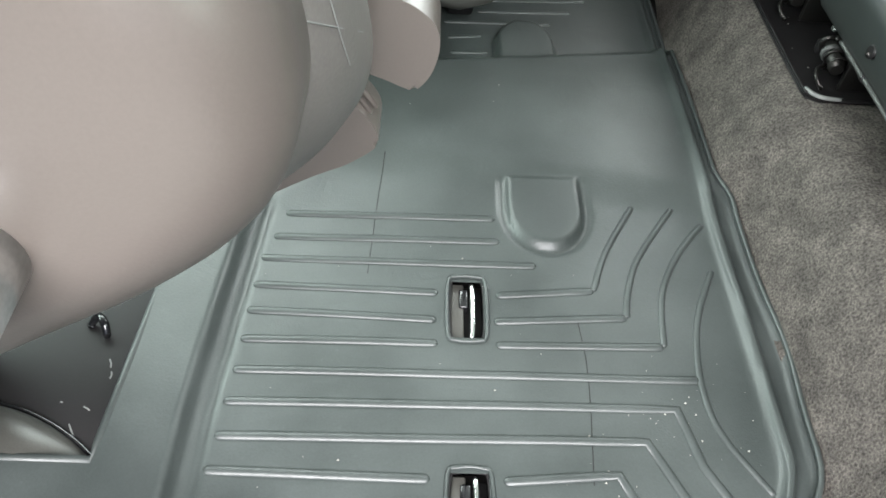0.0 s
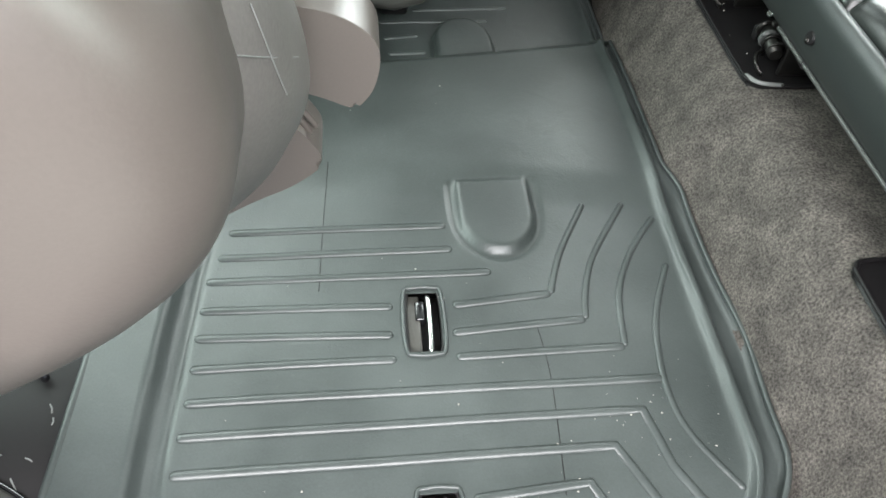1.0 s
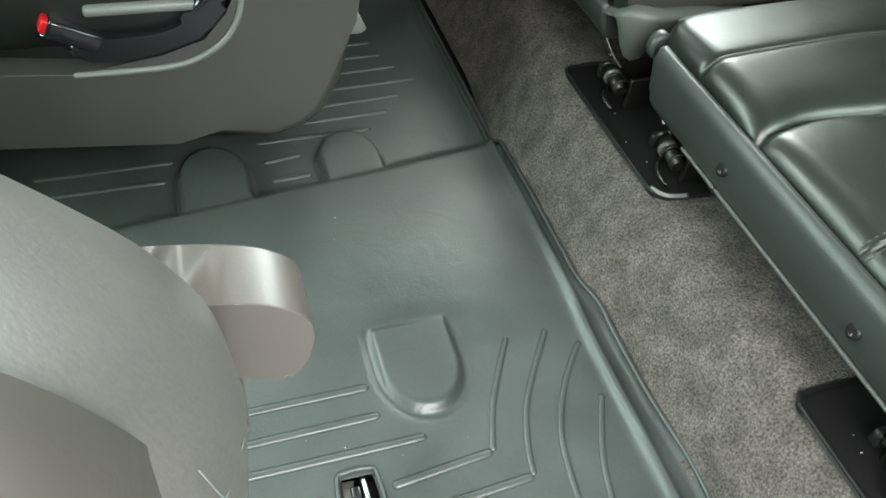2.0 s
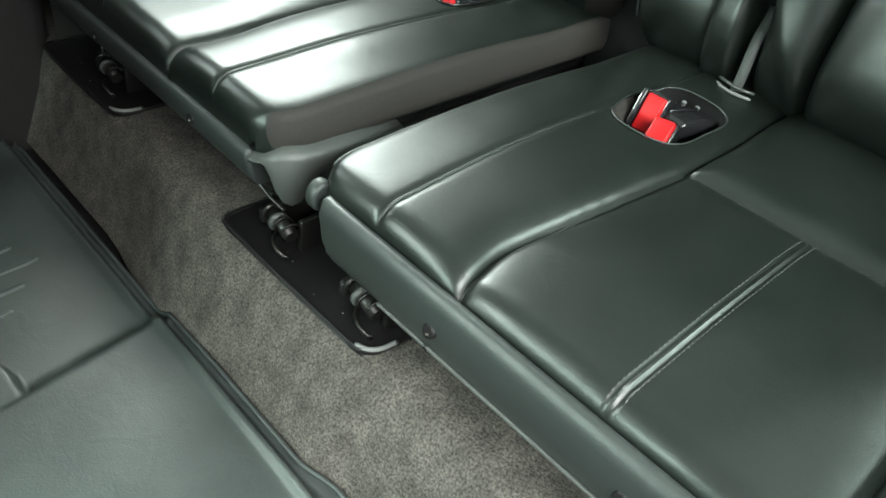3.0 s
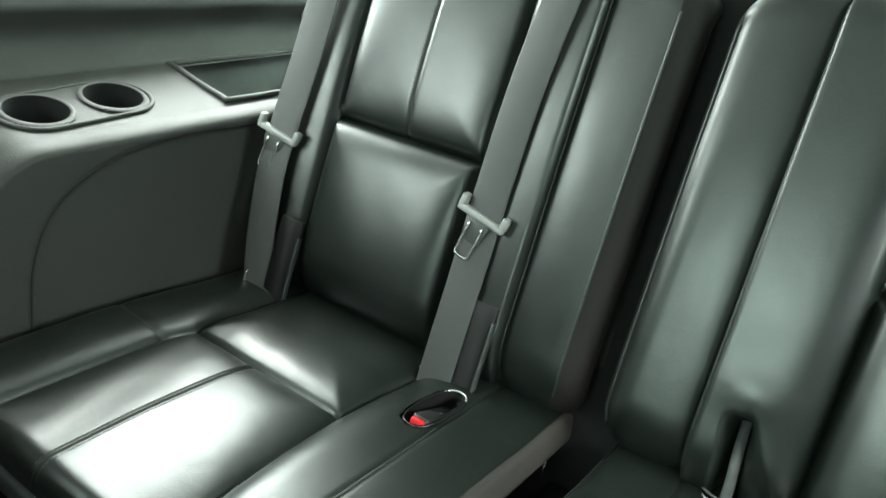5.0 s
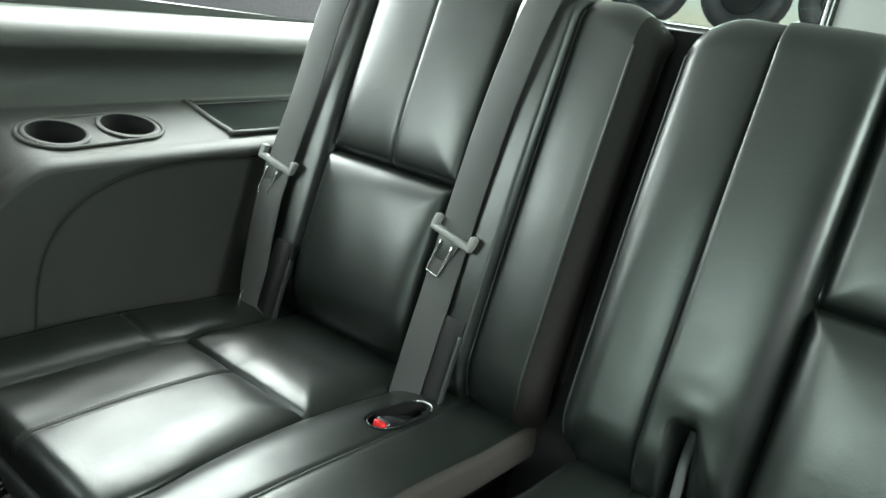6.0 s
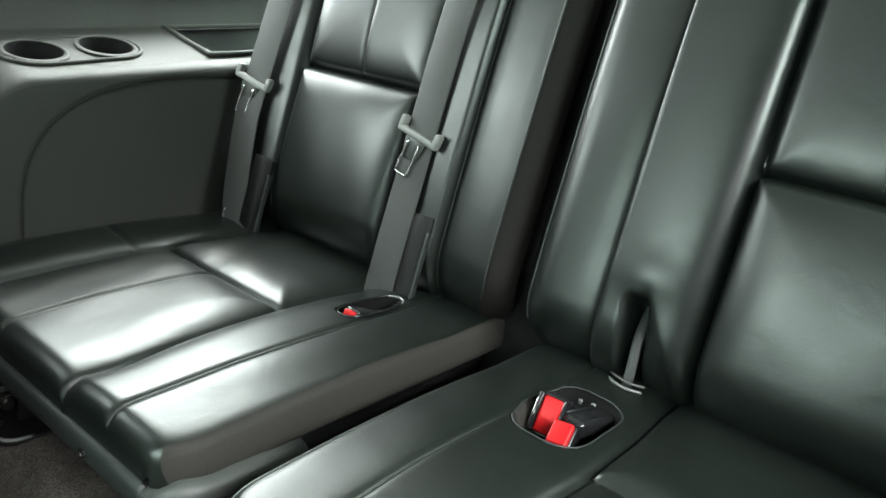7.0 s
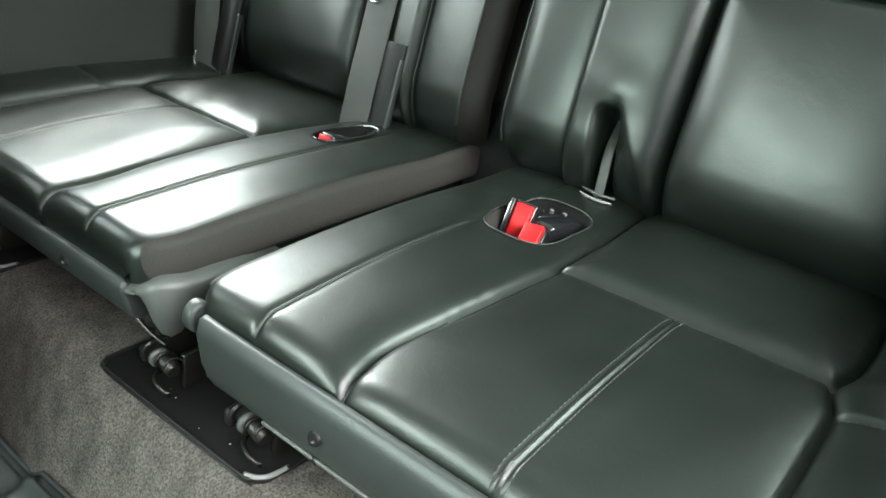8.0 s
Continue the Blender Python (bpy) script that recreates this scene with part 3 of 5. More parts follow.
# grit and dust specks on the mat
rng = random.Random(4)
verts, faces = [], []
for i in range(70):
    if i % 3:
        x, y = rng.gauss(0.30, 0.05), rng.gauss(0.66, 0.04)
    else:
        x, y = rng.uniform(-0.12, 0.36), rng.uniform(0.55, 1.2)
    x = min(x, 0.37)
    r = rng.choice((0.0005, 0.0007, 0.0009, 0.0014))
    z = float(mat_z(x, y))
    k = len(verts)
    a = rng.uniform(0, 3)
    verts += [(x + r * math.cos(a), y + r * math.sin(a), z), (x + r * math.cos(a + 2.1), y + r * math.sin(a + 2.1), z), (x + r * math.cos(a + 4.2), y + r * math.sin(a + 4.2), z), (x, y, z + r)]
    faces += [(k, k + 1, k + 3), (k + 1, k + 2, k + 3), (k + 2, k, k + 3)]
tagged(part("grit", raw(verts, faces), DUST, None, smooth=False), "pale grit and dust specks scattered on the rubber mat", "grit", kind="stuff")

# ---- rear seats ----
BACK_O, BACK_UP, BACK_N = Vector((0.945, 0, 0.30)), Vector((0.2442, 0, 0.9697)), Vector((-0.9697, 0, 0.2442))


# the far seat's covers are sewn a little differently: its seams lie at these places when mirrored
NEAR_CUSHION, FAR_CUSHION = (0.50, 0.614, 0.760, 0.893, 0.998, 1.088), (0.50, 0.616, 0.742, 0.892, 0.990, 1.088)
NEAR_BACK, FAR_BACK = (0.502, 0.618, 0.757, 0.883, 1.006, 1.116), (0.502, 0.614, 0.744, 0.878, 0.982, 1.100)


def mirror(P, s, near=NEAR_CUSHION, far=FAR_CUSHION):
    P = P.copy()
    if s < 0:
        P[..., 1] = 2 * YC - np.interp(P[..., 1], near, far)
    return P


def ym(y, s):
    return y if s > 0 else 2 * YC - y


def edge_drop(d, r):
    """How far a rounded edge has fallen, at the distance d from its outermost line."""
    q = np.clip(d, 0, r)
    return r - np.sqrt(np.maximum(0, r * r - (r - q) ** 2))


def edge_steps(lo, hi, r_lo, r_hi, marks, d):
    a = [lo + r_lo * (1 - math.cos(math.pi / 2 * i / 8)) for i in range(8)] if r_lo else []
    b = [hi - r_hi * (1 - math.cos(math.pi / 2 * i / 8)) for i in range(7, -1, -1)] if r_hi else []
    inner = steps(lo + r_lo, hi - r_hi, marks, d)
    return np.array([*a, *inner[(1 if not a else 0):(len(inner) if not b else -1)], *b]) if a else np.array([*inner[:-1], *b] if b else inner)


def puff(d, high, wide):
    return high * (1 - np.exp(-np.maximum(d, 0) / wide))


CU_Y0, CU_Y1, CU_X0, CU_X1 = 0.500, 1.088, 0.471, 1.02
SEAM_O, SEAM_C, SEAM_S, SEAM_R, STITCH = 0.614, 0.893, 0.998, 0.760, 0.760


def cushion_z(x, y):
    """Height of the cushion's cover, before the warp of its seams (near side)."""
    front = edge_drop(x - CU_X0, 0.023)
    side = edge_drop(CU_Y1 - y, 0.014) + edge_drop(y - CU_Y0, 0.035)
    z = 0.286 + 0.004 * np.sin((x - 0.474) * 5)
    in_c = (y > SEAM_O) & (y < SEAM_C)
    d_o, d_c, d_s, d_r = np.abs(y - SEAM_O), np.abs(y - SEAM_C), np.abs(y - SEAM_S), np.abs(x - SEAM_R)
    crown = 0.006 * np.sin(np.clip((x - CU_X0) / 0.40, 0, 1) * math.pi)
    slack = 0.006 * np.exp(-d_c / 0.024) * sstep(x, 0.55, 0.63)
    front_pad = np.minimum(np.minimum(puff(d_o, 0.010, 0.026), puff(d_c, 0.009, 0.020) - slack + 0.002), puff(d_r, 0.010, 0.018))
    rear_pad = puff(np.minimum(np.minimum(d_o, d_c), d_r), 0.015, 0.022)
    lift = np.where(y <= SEAM_O, puff(d_o, 0.017, 0.025),
           np.where(y < SEAM_C, np.where(x < SEAM_R, front_pad, rear_pad),
           puff(d_c, 0.016, 0.020) - 0.0015 * np.exp(-d_s / 0.010)))
    groove = 0.0045 * np.exp(-(d_c / 0.0034) ** 2) + 0.0028 * np.exp(-(d_s / 0.0028) ** 2) + 0.005 * np.exp(-(d_o / 0.004) ** 2)
    groove = groove + np.where(in_c, 0.0036 * np.exp(-(d_r / 0.0032) ** 2), 0)
    d_t = np.abs(y - STITCH)
    groove = groove + np.where(in_c & (x < SEAM_R), 0.0024 * np.exp(-((d_t - 0.0030) / 0.0012) ** 2) - 0.0005 * np.exp(-(d_t / 0.0020) ** 2), 0)
    groove = groove + np.where(y < SEAM_O, 0.004 * np.exp(-(np.abs(x - 0.715) / 0.004) ** 2), 0)
    side = side + 0.007 * (np.maximum(0, y - SEAM_S) / 0.09) ** 2
    sag = 0.0008 * np.sin(19 * x + 6 * np.sin(9 * y)) * np.sin(23 * y + 5 * x) + 0.0002 * np.sin(47 * x - 31 * y) * np.sin(13 * x + 29 * y)
    pull = 0.0003 * np.sin(150 * x + 9 * np.sin(21 * x)) * (np.exp(-d_c / 0.012) + np.exp(-d_o / 0.012)) * (0.5 + 0.5 * np.sin(11 * x))
    pull = pull + np.where(in_c, 0.0003 * np.sin(140 * y + 8 * np.sin(17 * y)) * np.exp(-d_r / 0.012), 0)
    return z + crown + lift - groove - front - side + sag + pull


def cushion_warp(x, y):
    k = np.exp(-((y - SEAM_C) / 0.05) ** 2)
    t = np.clip((x - CU_X0) / 0.055, 0, 1)
    y = y - 0.030 * (1 - np.sqrt(np.maximum(0, 1 - (1 - t) ** 2))) * sstep(y, SEAM_S, CU_Y1)
    pinch = 0.011 * np.exp(-((y - SEAM_O) / 0.04) ** 2) * np.exp(-((x - SEAM_R) / 0.032) ** 2)
    sway = np.interp(x, (0.471, 0.50, 0.515, 0.53, 0.545, 0.565, 0.60, 0.66, 0.75, 0.85, 0.95), (0.0065, 0.0105, 0.0135, 0.0148, 0.0143, 0.0120, 0.0080, 0.0025, -0.0035, -0.0015, 0.005))
    return y + k * sway + pinch + 0.003 * np.exp(-((y - SEAM_S) / 0.05) ** 2) * np.sin((x - 0.48) * 9) * (x < 0.83)


def on_cushion(x, y, s, up=0.0):
    z = float(cushion_z(np.array(x), np.array(y))) + up
    y = float(cushion_warp(np.array(x), np.array(y)))
    return (x, ym(y if s > 0 else float(np.interp(y, NEAR_CUSHION, FAR_CUSHION)), s), z)


BK_Y0, BK_Y1, BK_S0, BK_S1 = 0.502, 1.116, -0.075, 0.570
BSEAM_O, BSEAM_C, BSEAM_S, BSEAM_R = 0.618, 0.883, 1.006, 0.276
BSTITCH = 0.757


def back_off(q, y, tunnel):
    """How far the backrest's cover stands before its plane, at the height q along it."""
    side = edge_drop(BK_Y1 - y, 0.036) + edge_drop(y - BK_Y0, 0.036)
    top = edge_drop(BK_S1 - q, 0.040)
    d_o, d_c, d_s, d_r = np.abs(y - BSEAM_O), np.abs(y - BSEAM_C), np.abs(y - BSEAM_S), q - BSEAM_R
    in_c = (y > BSEAM_O) & (y < BSEAM_C)
    dm = np.minimum(d_o, d_c)
    low = puff(np.minimum(dm, np.maximum(-d_r, 0)), 0.015, 0.016) + 0.012 * np.sin(np.clip((q + 0.04) / (BSEAM_R + 0.04), 0, 1) * math.pi) * np.sin(np.clip((y - BSEAM_O) / (BSEAM_C - BSEAM_O), 0, 1) * math.pi) ** 0.5
    upper = puff(np.minimum(dm, np.maximum(d_r, 0)), 0.010, 0.020) - 0.006 * np.exp(-np.maximum(d_r, 0) / 0.05)
    lift = np.where(in_c, np.where(d_r < 0, low, upper), np.where(y >= BSEAM_C, np.where(y < BSEAM_S, puff(d_c, 0.024, 0.019), puff(d_s, 0.008, 0.02) + 0.006), puff(d_o, 0.016, 0.025)))
    groove = 0.012 * np.exp(-(d_c / 0.0055) ** 2) + 0.004 * np.exp(-(d_s / 0.0032) ** 2) + 0.008 * np.exp(-(d_o / 0.005) ** 2)
    groove = groove + np.where(in_c, 0.009 * np.exp(-(d_r / 0.005) ** 2), 0)
    groove = groove + np.where(in_c & (d_r > 0), 0.0022 * np.exp(-(np.abs(y - BSTITCH) / 0.003) ** 2), 0)
    tuck = np.minimum(edge_drop(q + 0.018, 0.095), 0.056)
    out = lift - groove - side - top - tuck + 0.004 * np.sin(q * 6)
    out = out + 0.0006 * np.sin(17 * q + 5 * np.sin(8 * y)) * np.sin(21 * y + 6 * q) + 0.0003 * np.sin(130 * q + 8 * np.sin(19 * q)) * (np.exp(-d_c / 0.012) + np.exp(-d_o / 0.012)) * (0.5 + 0.5 * np.sin(13 * q))
    if tunnel:
        dip = np.exp(-((y - 0.956 - 0.06 * (q - 0.05)) / 0.0108) ** 4) * (1 - sstep(q, 0.097, 0.112))
        fold = np.exp(-((y - 0.957) / 0.035) ** 2) * np.exp(-((q - 0.135) / 0.025) ** 2)
        w = q - 0.118 + 1.75 * (0.952 - y)
        dent = (1 - sstep(w, -0.032, 0.010)) * sstep(y, 0.886, 0.906) * (1 - sstep(y, 0.950, 0.958))
        out = out - 0.050 * dip + 0.004 * fold - 0.012 * dent
    return out


def on_back(q, y, s, out=0.0):
    o = float(back_off(np.array(q), np.array(y), False)) + out
    p = BACK_O + BACK_UP * q + BACK_N * o
    return (p.x, ym(y if s > 0 else float(np.interp(y, NEAR_BACK, FAR_BACK)), s), p.z)


def stitches(line, gap=0.0058, length=0.0042, r=0.0006):
    """Short threads laid along a line of points."""
    verts, faces = [], []
    pts = [Vector(p) for p in line]
    acc = 0.0
    for a, b in zip(pts, pts[1:]):
        seg = (b - a).length
        while acc < seg:
            p = a.lerp(b, acc / seg)
            d = (b - a).normalized()
            u = Vector((0, 0, 1)) if abs(d.z) < 0.7 else Vector((-1, 0, 0))
            side = d.cross(u).normalized()
            k = len(verts)
            verts += [p - d * length / 2 - u * r, p - side * r + u * r * 0.3, p + u * r * 1.5, p + side * r + u * r * 0.3, p + d * length / 2 - u * r]
            faces += [(k, k + 1, k + 2), (k, k + 2, k + 3), (k + 4, k + 2, k + 1), (k + 4, k + 3, k + 2)]
            acc += gap
        acc -= seg
    return raw(verts, faces)


def well_reach(angle, tip):
    """The near buckle well draws out to a point at its rear inner corner."""
    return 1 - tip * (0.07 * np.exp(-((angle - 0.1) / 0.55) ** 2) + 0.11 * np.exp(-((angle + 1.55) / 0.60) ** 2) - 0.05 * np.exp(-((angle + 0.83) / 0.20) ** 2))


def rear_seat(s):
    near = s > 0
    label = ("black leather rear seat with two red buckles in its cushion" if near else "black leather rear seat with grey belts hanging before its backrest")
    seat = thing("rear_seat", label, "car seat", "third row seats")

    # cushion cover in its sewn panels
    xs = edge_steps(CU_X0, CU_X1, 0.023, 0, (SEAM_R - 0.006, SEAM_R - 0.003, SEAM_R, SEAM_R + 0.003, SEAM_R + 0.006), 0.0042)
    ys = edge_steps(CU_Y0, CU_Y1, 0.035, 0.014, [m + k * 0.0029 for m in (SEAM_O, SEAM_C, SEAM_S) for k in (-2, -1, 0, 1, 2)] + [STITCH + k * 0.00175 for k in range(-5, 6)], 0.0042)
    X, Y = np.meshgrid(xs, ys, indexing="ij")
    Z = cushion_z(X, Y)
    P = mirror(np.stack([X, cushion_warp(X, Y), Z], -1), s)
    mx, my = (X[:-1, :-1] + X[1:, 1:]) / 2, (Y[:-1, :-1] + Y[1:, 1:]) / 2
    cells = np.where(my < SEAM_O, 0, np.where(my < SEAM_C, np.where(mx > SEAM_R, 2, np.where(my < STITCH, 1, 5)), np.where(my < SEAM_S, 3, 4)))
    if near:
        hx, hy, ha, hb = 0.823, 0.955, 0.070, 0.0470
    else:
        hx, hy, ha, hb = 0.847, 0.966, 0.054, 0.0215
    wy = cushion_warp(mx, my)
    reach = well_reach(np.arctan2((wy - hy) / hb, (mx - hx) / ha), 1.0 if near else 0.0)
    keep = (np.abs((mx - hx) / ha) ** 2.6 + np.abs((wy - hy) / hb) ** 2.6) > reach ** 2.6
    body = part("cushion", rbox(0.505, 1.0, min(ym(CU_Y0 + 0.02, s), ym(1.062, s)), max(ym(CU_Y0 + 0.02, s), ym(1.062, s)), 0.228, 0.252, 0.010, 3), LEATHER, seat)
    names = {0: "outer_bolster", 1: "center_panel", 5: "center_panel", 2: "rear_panel", 3: "side_panel", 4: "edge_panel"}
    tuck = []                                  # the cover runs on down its front and tucks in
    for dx, z in (((0.024, 0.244), (0.010, 0.256), (0.003, 0.266)) if near else ((0.008, 0.236), (0.004, 0.250), (0.001, 0.264))):
        low = P[:1].copy()
        low[..., 0] += dx
        low[..., 2] = np.minimum(low[..., 2] - 0.004, z)
        tuck.append(low)
    P, cells, keep = np.concatenate([*tuck, P]), np.concatenate([cells[:1]] * 3 + [cells]), np.concatenate([keep[:1]] * 3 + [keep])
    for c, me in surface(P, cells, keep, flip=s < 0).items():
        part(names[c], me, LEATHER, body)
    # side cloth under the inner edge; the far seat's reaches up over the turn of the edge
    stations = edge_steps(CU_X0 + 0.001, 1.0, 0.023, 0, (), 0.012)
    nose = 9 if near else 4                    # leather wraps the front corner, a rounded tongue of cloth follows
    xn, base = stations[nose], 0.240 if near else 0.256
    over = [] if near else [0.0100, 0.0075, 0.0050, 0.0028, 0.0010]
    down = [(0.0, 0.0), (0.12, 0.001), (0.3, 0.002), (0.55, 0.003), (0.8, 0.002), (0.93, 0.0), (1.0, -0.006)]
    n = len(over) + len(down)
    verts, faces = [], []
    for i, x in enumerate(stations):
        for k in range(n):
            u = k / (n - 1)
            bow = 0.024 * (1 - math.sqrt(max(0.0, 1 - abs((u - 0.42) / 0.58) ** 2.4)))
            xv = float(x) + bow * (i / nose if i < nose else math.exp(-(x - xn) / 0.08))
            dy = over[k] if k < len(over) else 0.0
            a, b = np.array(xv), np.array(CU_Y1 - dy)
            y, top = float(cushion_warp(a, b)), float(cushion_z(a, b))
            if k < len(over):
                verts.append((xv, ym(y + 0.0010, s), top + 0.0012))
            else:
                v, out = down[k - len(over)]
                verts.append((xv, ym(y + out * min(1.0, i / 9) + (0.0 if near else 0.0012), s), top + 0.0005 - v * (top - base)))
    for i in range(len(stations) - 1):
        for k in range(n - 1):
            f = (i * n + k, i * n + k + 1, i * n + n + 1 + k, i * n + n + k)
            faces.append(f if near else f[::-1])
    part("corner", raw(verts[:n * nose + n], faces[:(n - 1) * nose]), LEATHER, body)
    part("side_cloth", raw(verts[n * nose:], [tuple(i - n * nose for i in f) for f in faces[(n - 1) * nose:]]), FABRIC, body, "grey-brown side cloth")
    # piping cords
    part("piping", tube([on_cushion(x, SEAM_S, s, 0.0014) for x in np.linspace(CU_X0 + 0.001, hx - ha if near else 0.815, 60)], 0.0017, 6), PIPING, body)
    if near:
        part("piping", tube([on_cushion(x, CU_Y1 - 0.001, s, 0.001) for x in np.linspace(CU_X0 + 0.02, 1.0, 60)], 0.0020, 6), PIPING, body)
    part("piping", tube([on_cushion(x, SEAM_C, s, 0.0008) for x in np.linspace(CU_X0 + 0.001, 0.60, 30)], 0.0014, 6), PIPING, body)
    for off in (-0.0060, 0.0060):
        part("stitching", stitches([on_cushion(x, STITCH + off, s, 0.0006) for x in np.linspace(CU_X0 + 0.004, SEAM_R - 0.004, 90)]), THREAD, body, "twin rows of grey thread", kind="stuff")
    part("stitching", stitches([on_cushion(0.712, y, s, 0.0006) for y in np.linspace(CU_Y0 + 0.02, SEAM_O - 0.008, 20)]), THREAD, body, kind="stuff")

    # backrest; on the far seat the side cloth shows round the edge
    seam_e = 1.106 if near else 1.089
    qs = edge_steps(BK_S0, BK_S1, 0, 0.040, (BSEAM_R - 0.006, BSEAM_R - 0.003, BSEAM_R, BSEAM_R + 0.003, BSEAM_R + 0.006, 0.11), 0.0045)
    ys = edge_steps(BK_Y0, BK_Y1, 0.036, 0.036, [m + k * 0.0032 for m in (BSEAM_O, BSTITCH, BSEAM_C, BSEAM_S) for k in (-2, -1, 0, 1, 2)], 0.0045)
    Q, Y = np.meshgrid(qs, ys, indexing="ij")
    O = back_off(Q, Y, near)
    t = np.clip((Q - 0.0) / 0.055, 0, 1)
    Yb = Y - 0.026 * (1 - np.sqrt(np.maximum(0, 1 - (1 - t) ** 2))) * sstep(Y, BSEAM_S, BK_Y1)
    Q = Q - (7 * np.maximum(0, Y - 1.045) ** 2 + 12 * np.maximum(0, 0.563 - Y) ** 2) * np.clip((Q - 0.33) / 0.2, 0, 1) ** 2   # rounded top corners
    P = np.stack([BACK_O.x + BACK_UP.x * Q + BACK_N.x * O, Yb, BACK_O.z + BACK_UP.z * Q + BACK_N.z * O], -1)
    mq, my = (Q[:-1, :-1] + Q[1:, 1:]) / 2, (Y[:-1, :-1] + Y[1:, 1:]) / 2
    cells = np.where(my < BSEAM_O, 0, np.where(my < BSEAM_C, np.where(mq < BSEAM_R, 1, np.where(my < BSTITCH, 2, 5)), np.where(my < BSEAM_S, 3, np.where(my < seam_e, 4, 6))))
    names = {6: "side_cloth", 0: "outer_bolster", 1: "lower_pad", 2: "upper_pad", 5: "upper_pad", 3: "side_panel", 4: "edge_panel"}
    a, b = BACK_O + BACK_UP * BK_S0, BACK_O + BACK_UP * BK_S1
    out = [(p.x, p.z) for p in (a - BACK_N * 0.085, BACK_O + BACK_UP * 0.08 - BACK_N * 0.040, b - BACK_N * 0.045 - BACK_UP * 0.048, b - BACK_N * 0.105 - BACK_UP * 0.055, b - BACK_N * 0.125 - BACK_UP * 0.05, a - BACK_N * 0.125)]
    lo, hi = sorted((ym(BK_Y0 + 0.002, s), ym(BK_Y1 - 0.002, s)))
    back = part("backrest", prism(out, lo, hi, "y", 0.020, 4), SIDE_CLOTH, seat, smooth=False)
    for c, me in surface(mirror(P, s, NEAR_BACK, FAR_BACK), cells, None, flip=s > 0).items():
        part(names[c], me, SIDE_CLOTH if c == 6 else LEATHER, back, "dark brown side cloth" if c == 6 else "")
    part("piping", tube([on_back(q, BSEAM_S, s, 0.002) for q in np.linspace(0.0, BK_S1 - 0.02, 60)], 0.0019, 6, up=(-1, 0, 0)), PIPING, back)
    part("piping", tube([on_back(q, seam_e - 0.026 * (1 - math.sqrt(max(0, 1 - (1 - min(1, max(0, q / 0.055))) ** 2))), s, 0.001) for q in np.linspace(0.03, BK_S1 - 0.06, 60)], 0.0018, 6, up=(-1, 0, 0)), PIPING, back)
    for off in (-0.0055, 0.0055):
        part("stitching", stitches([on_back(q, BSTITCH + off, s, 0.0006) for q in np.linspace(BSEAM_R + 0.012, BK_S1 - 0.03, 60)]), THREAD, back, kind="stuff")
    part("stitching", stitches([on_back(0.405 + 0.004 * math.sin(9 * y), y, s, 0.0006) for y in np.linspace(BK_Y0 + 0.02, BSEAM_O - 0.008, 20)]), THREAD, back, kind="stuff")

    # front skirt of the base
    y_in = 1.060 if near else 1.056
    lo, hi = sorted((ym(0.505, s), ym(y_in, s)))
    dx, dz = (0.0, 0.0) if near else (0.008, -0.006)
    prof = [(0.500, 0.248), (0.478, 0.2700), (0.4690, 0.2800), (0.4620, 0.2780), (0.4585, 0.264), (0.463, 0.232), (0.470, 0.214), (0.474, 0.206), (0.500, 0.206)]
    if not near:
        prof = [(a, 0.212 + (b - 0.206) * 0.66) for a, b in prof]
    skirt = part("front_skirt", prism([(a + dx, b + dz) for a, b in prof], lo, hi, "y", 0.005, 3), SKIRT, seat, "dark grey-green plastic front skirt")
    for y in ((0.913, 0.724) if near else (0.947, 0.724)):
        part("bolt", cylinder((0.4615 + dx, ym(y, s), 0.240 + dz), (-1, 0, 0.15), 0.0065, 0.006, 0.001, 14), BLACK_PLASTIC, skirt)
        part("bolt_head", cylinder((0.4585 + dx, ym(y, s), 0.2375 + dz), (-1, 0, 0.15), 0.0035, 0.004, 0.001, 6), DARK_STEEL, skirt)
    if near:
        part("release_rod", tube([(0.4745, ym(y, s), 0.203 - 0.006 * max(0, (0.68 - y)) * 5) for y in np.linspace(0.62, y_in - 0.07, 30)], 0.0022, 8), CAP_PLASTIC, seat, "thin grey release rod")
    lo, hi = sorted((ym(0.56, s), ym(1.07, s)))
    part("base_frame", rbox(0.56, 0.98, lo, hi, 0.150, 0.232, 0.01), BLACK_PLASTIC, seat)
    return seat


seat_near = rear_seat(1)
seat_far = rear_seat(-1)

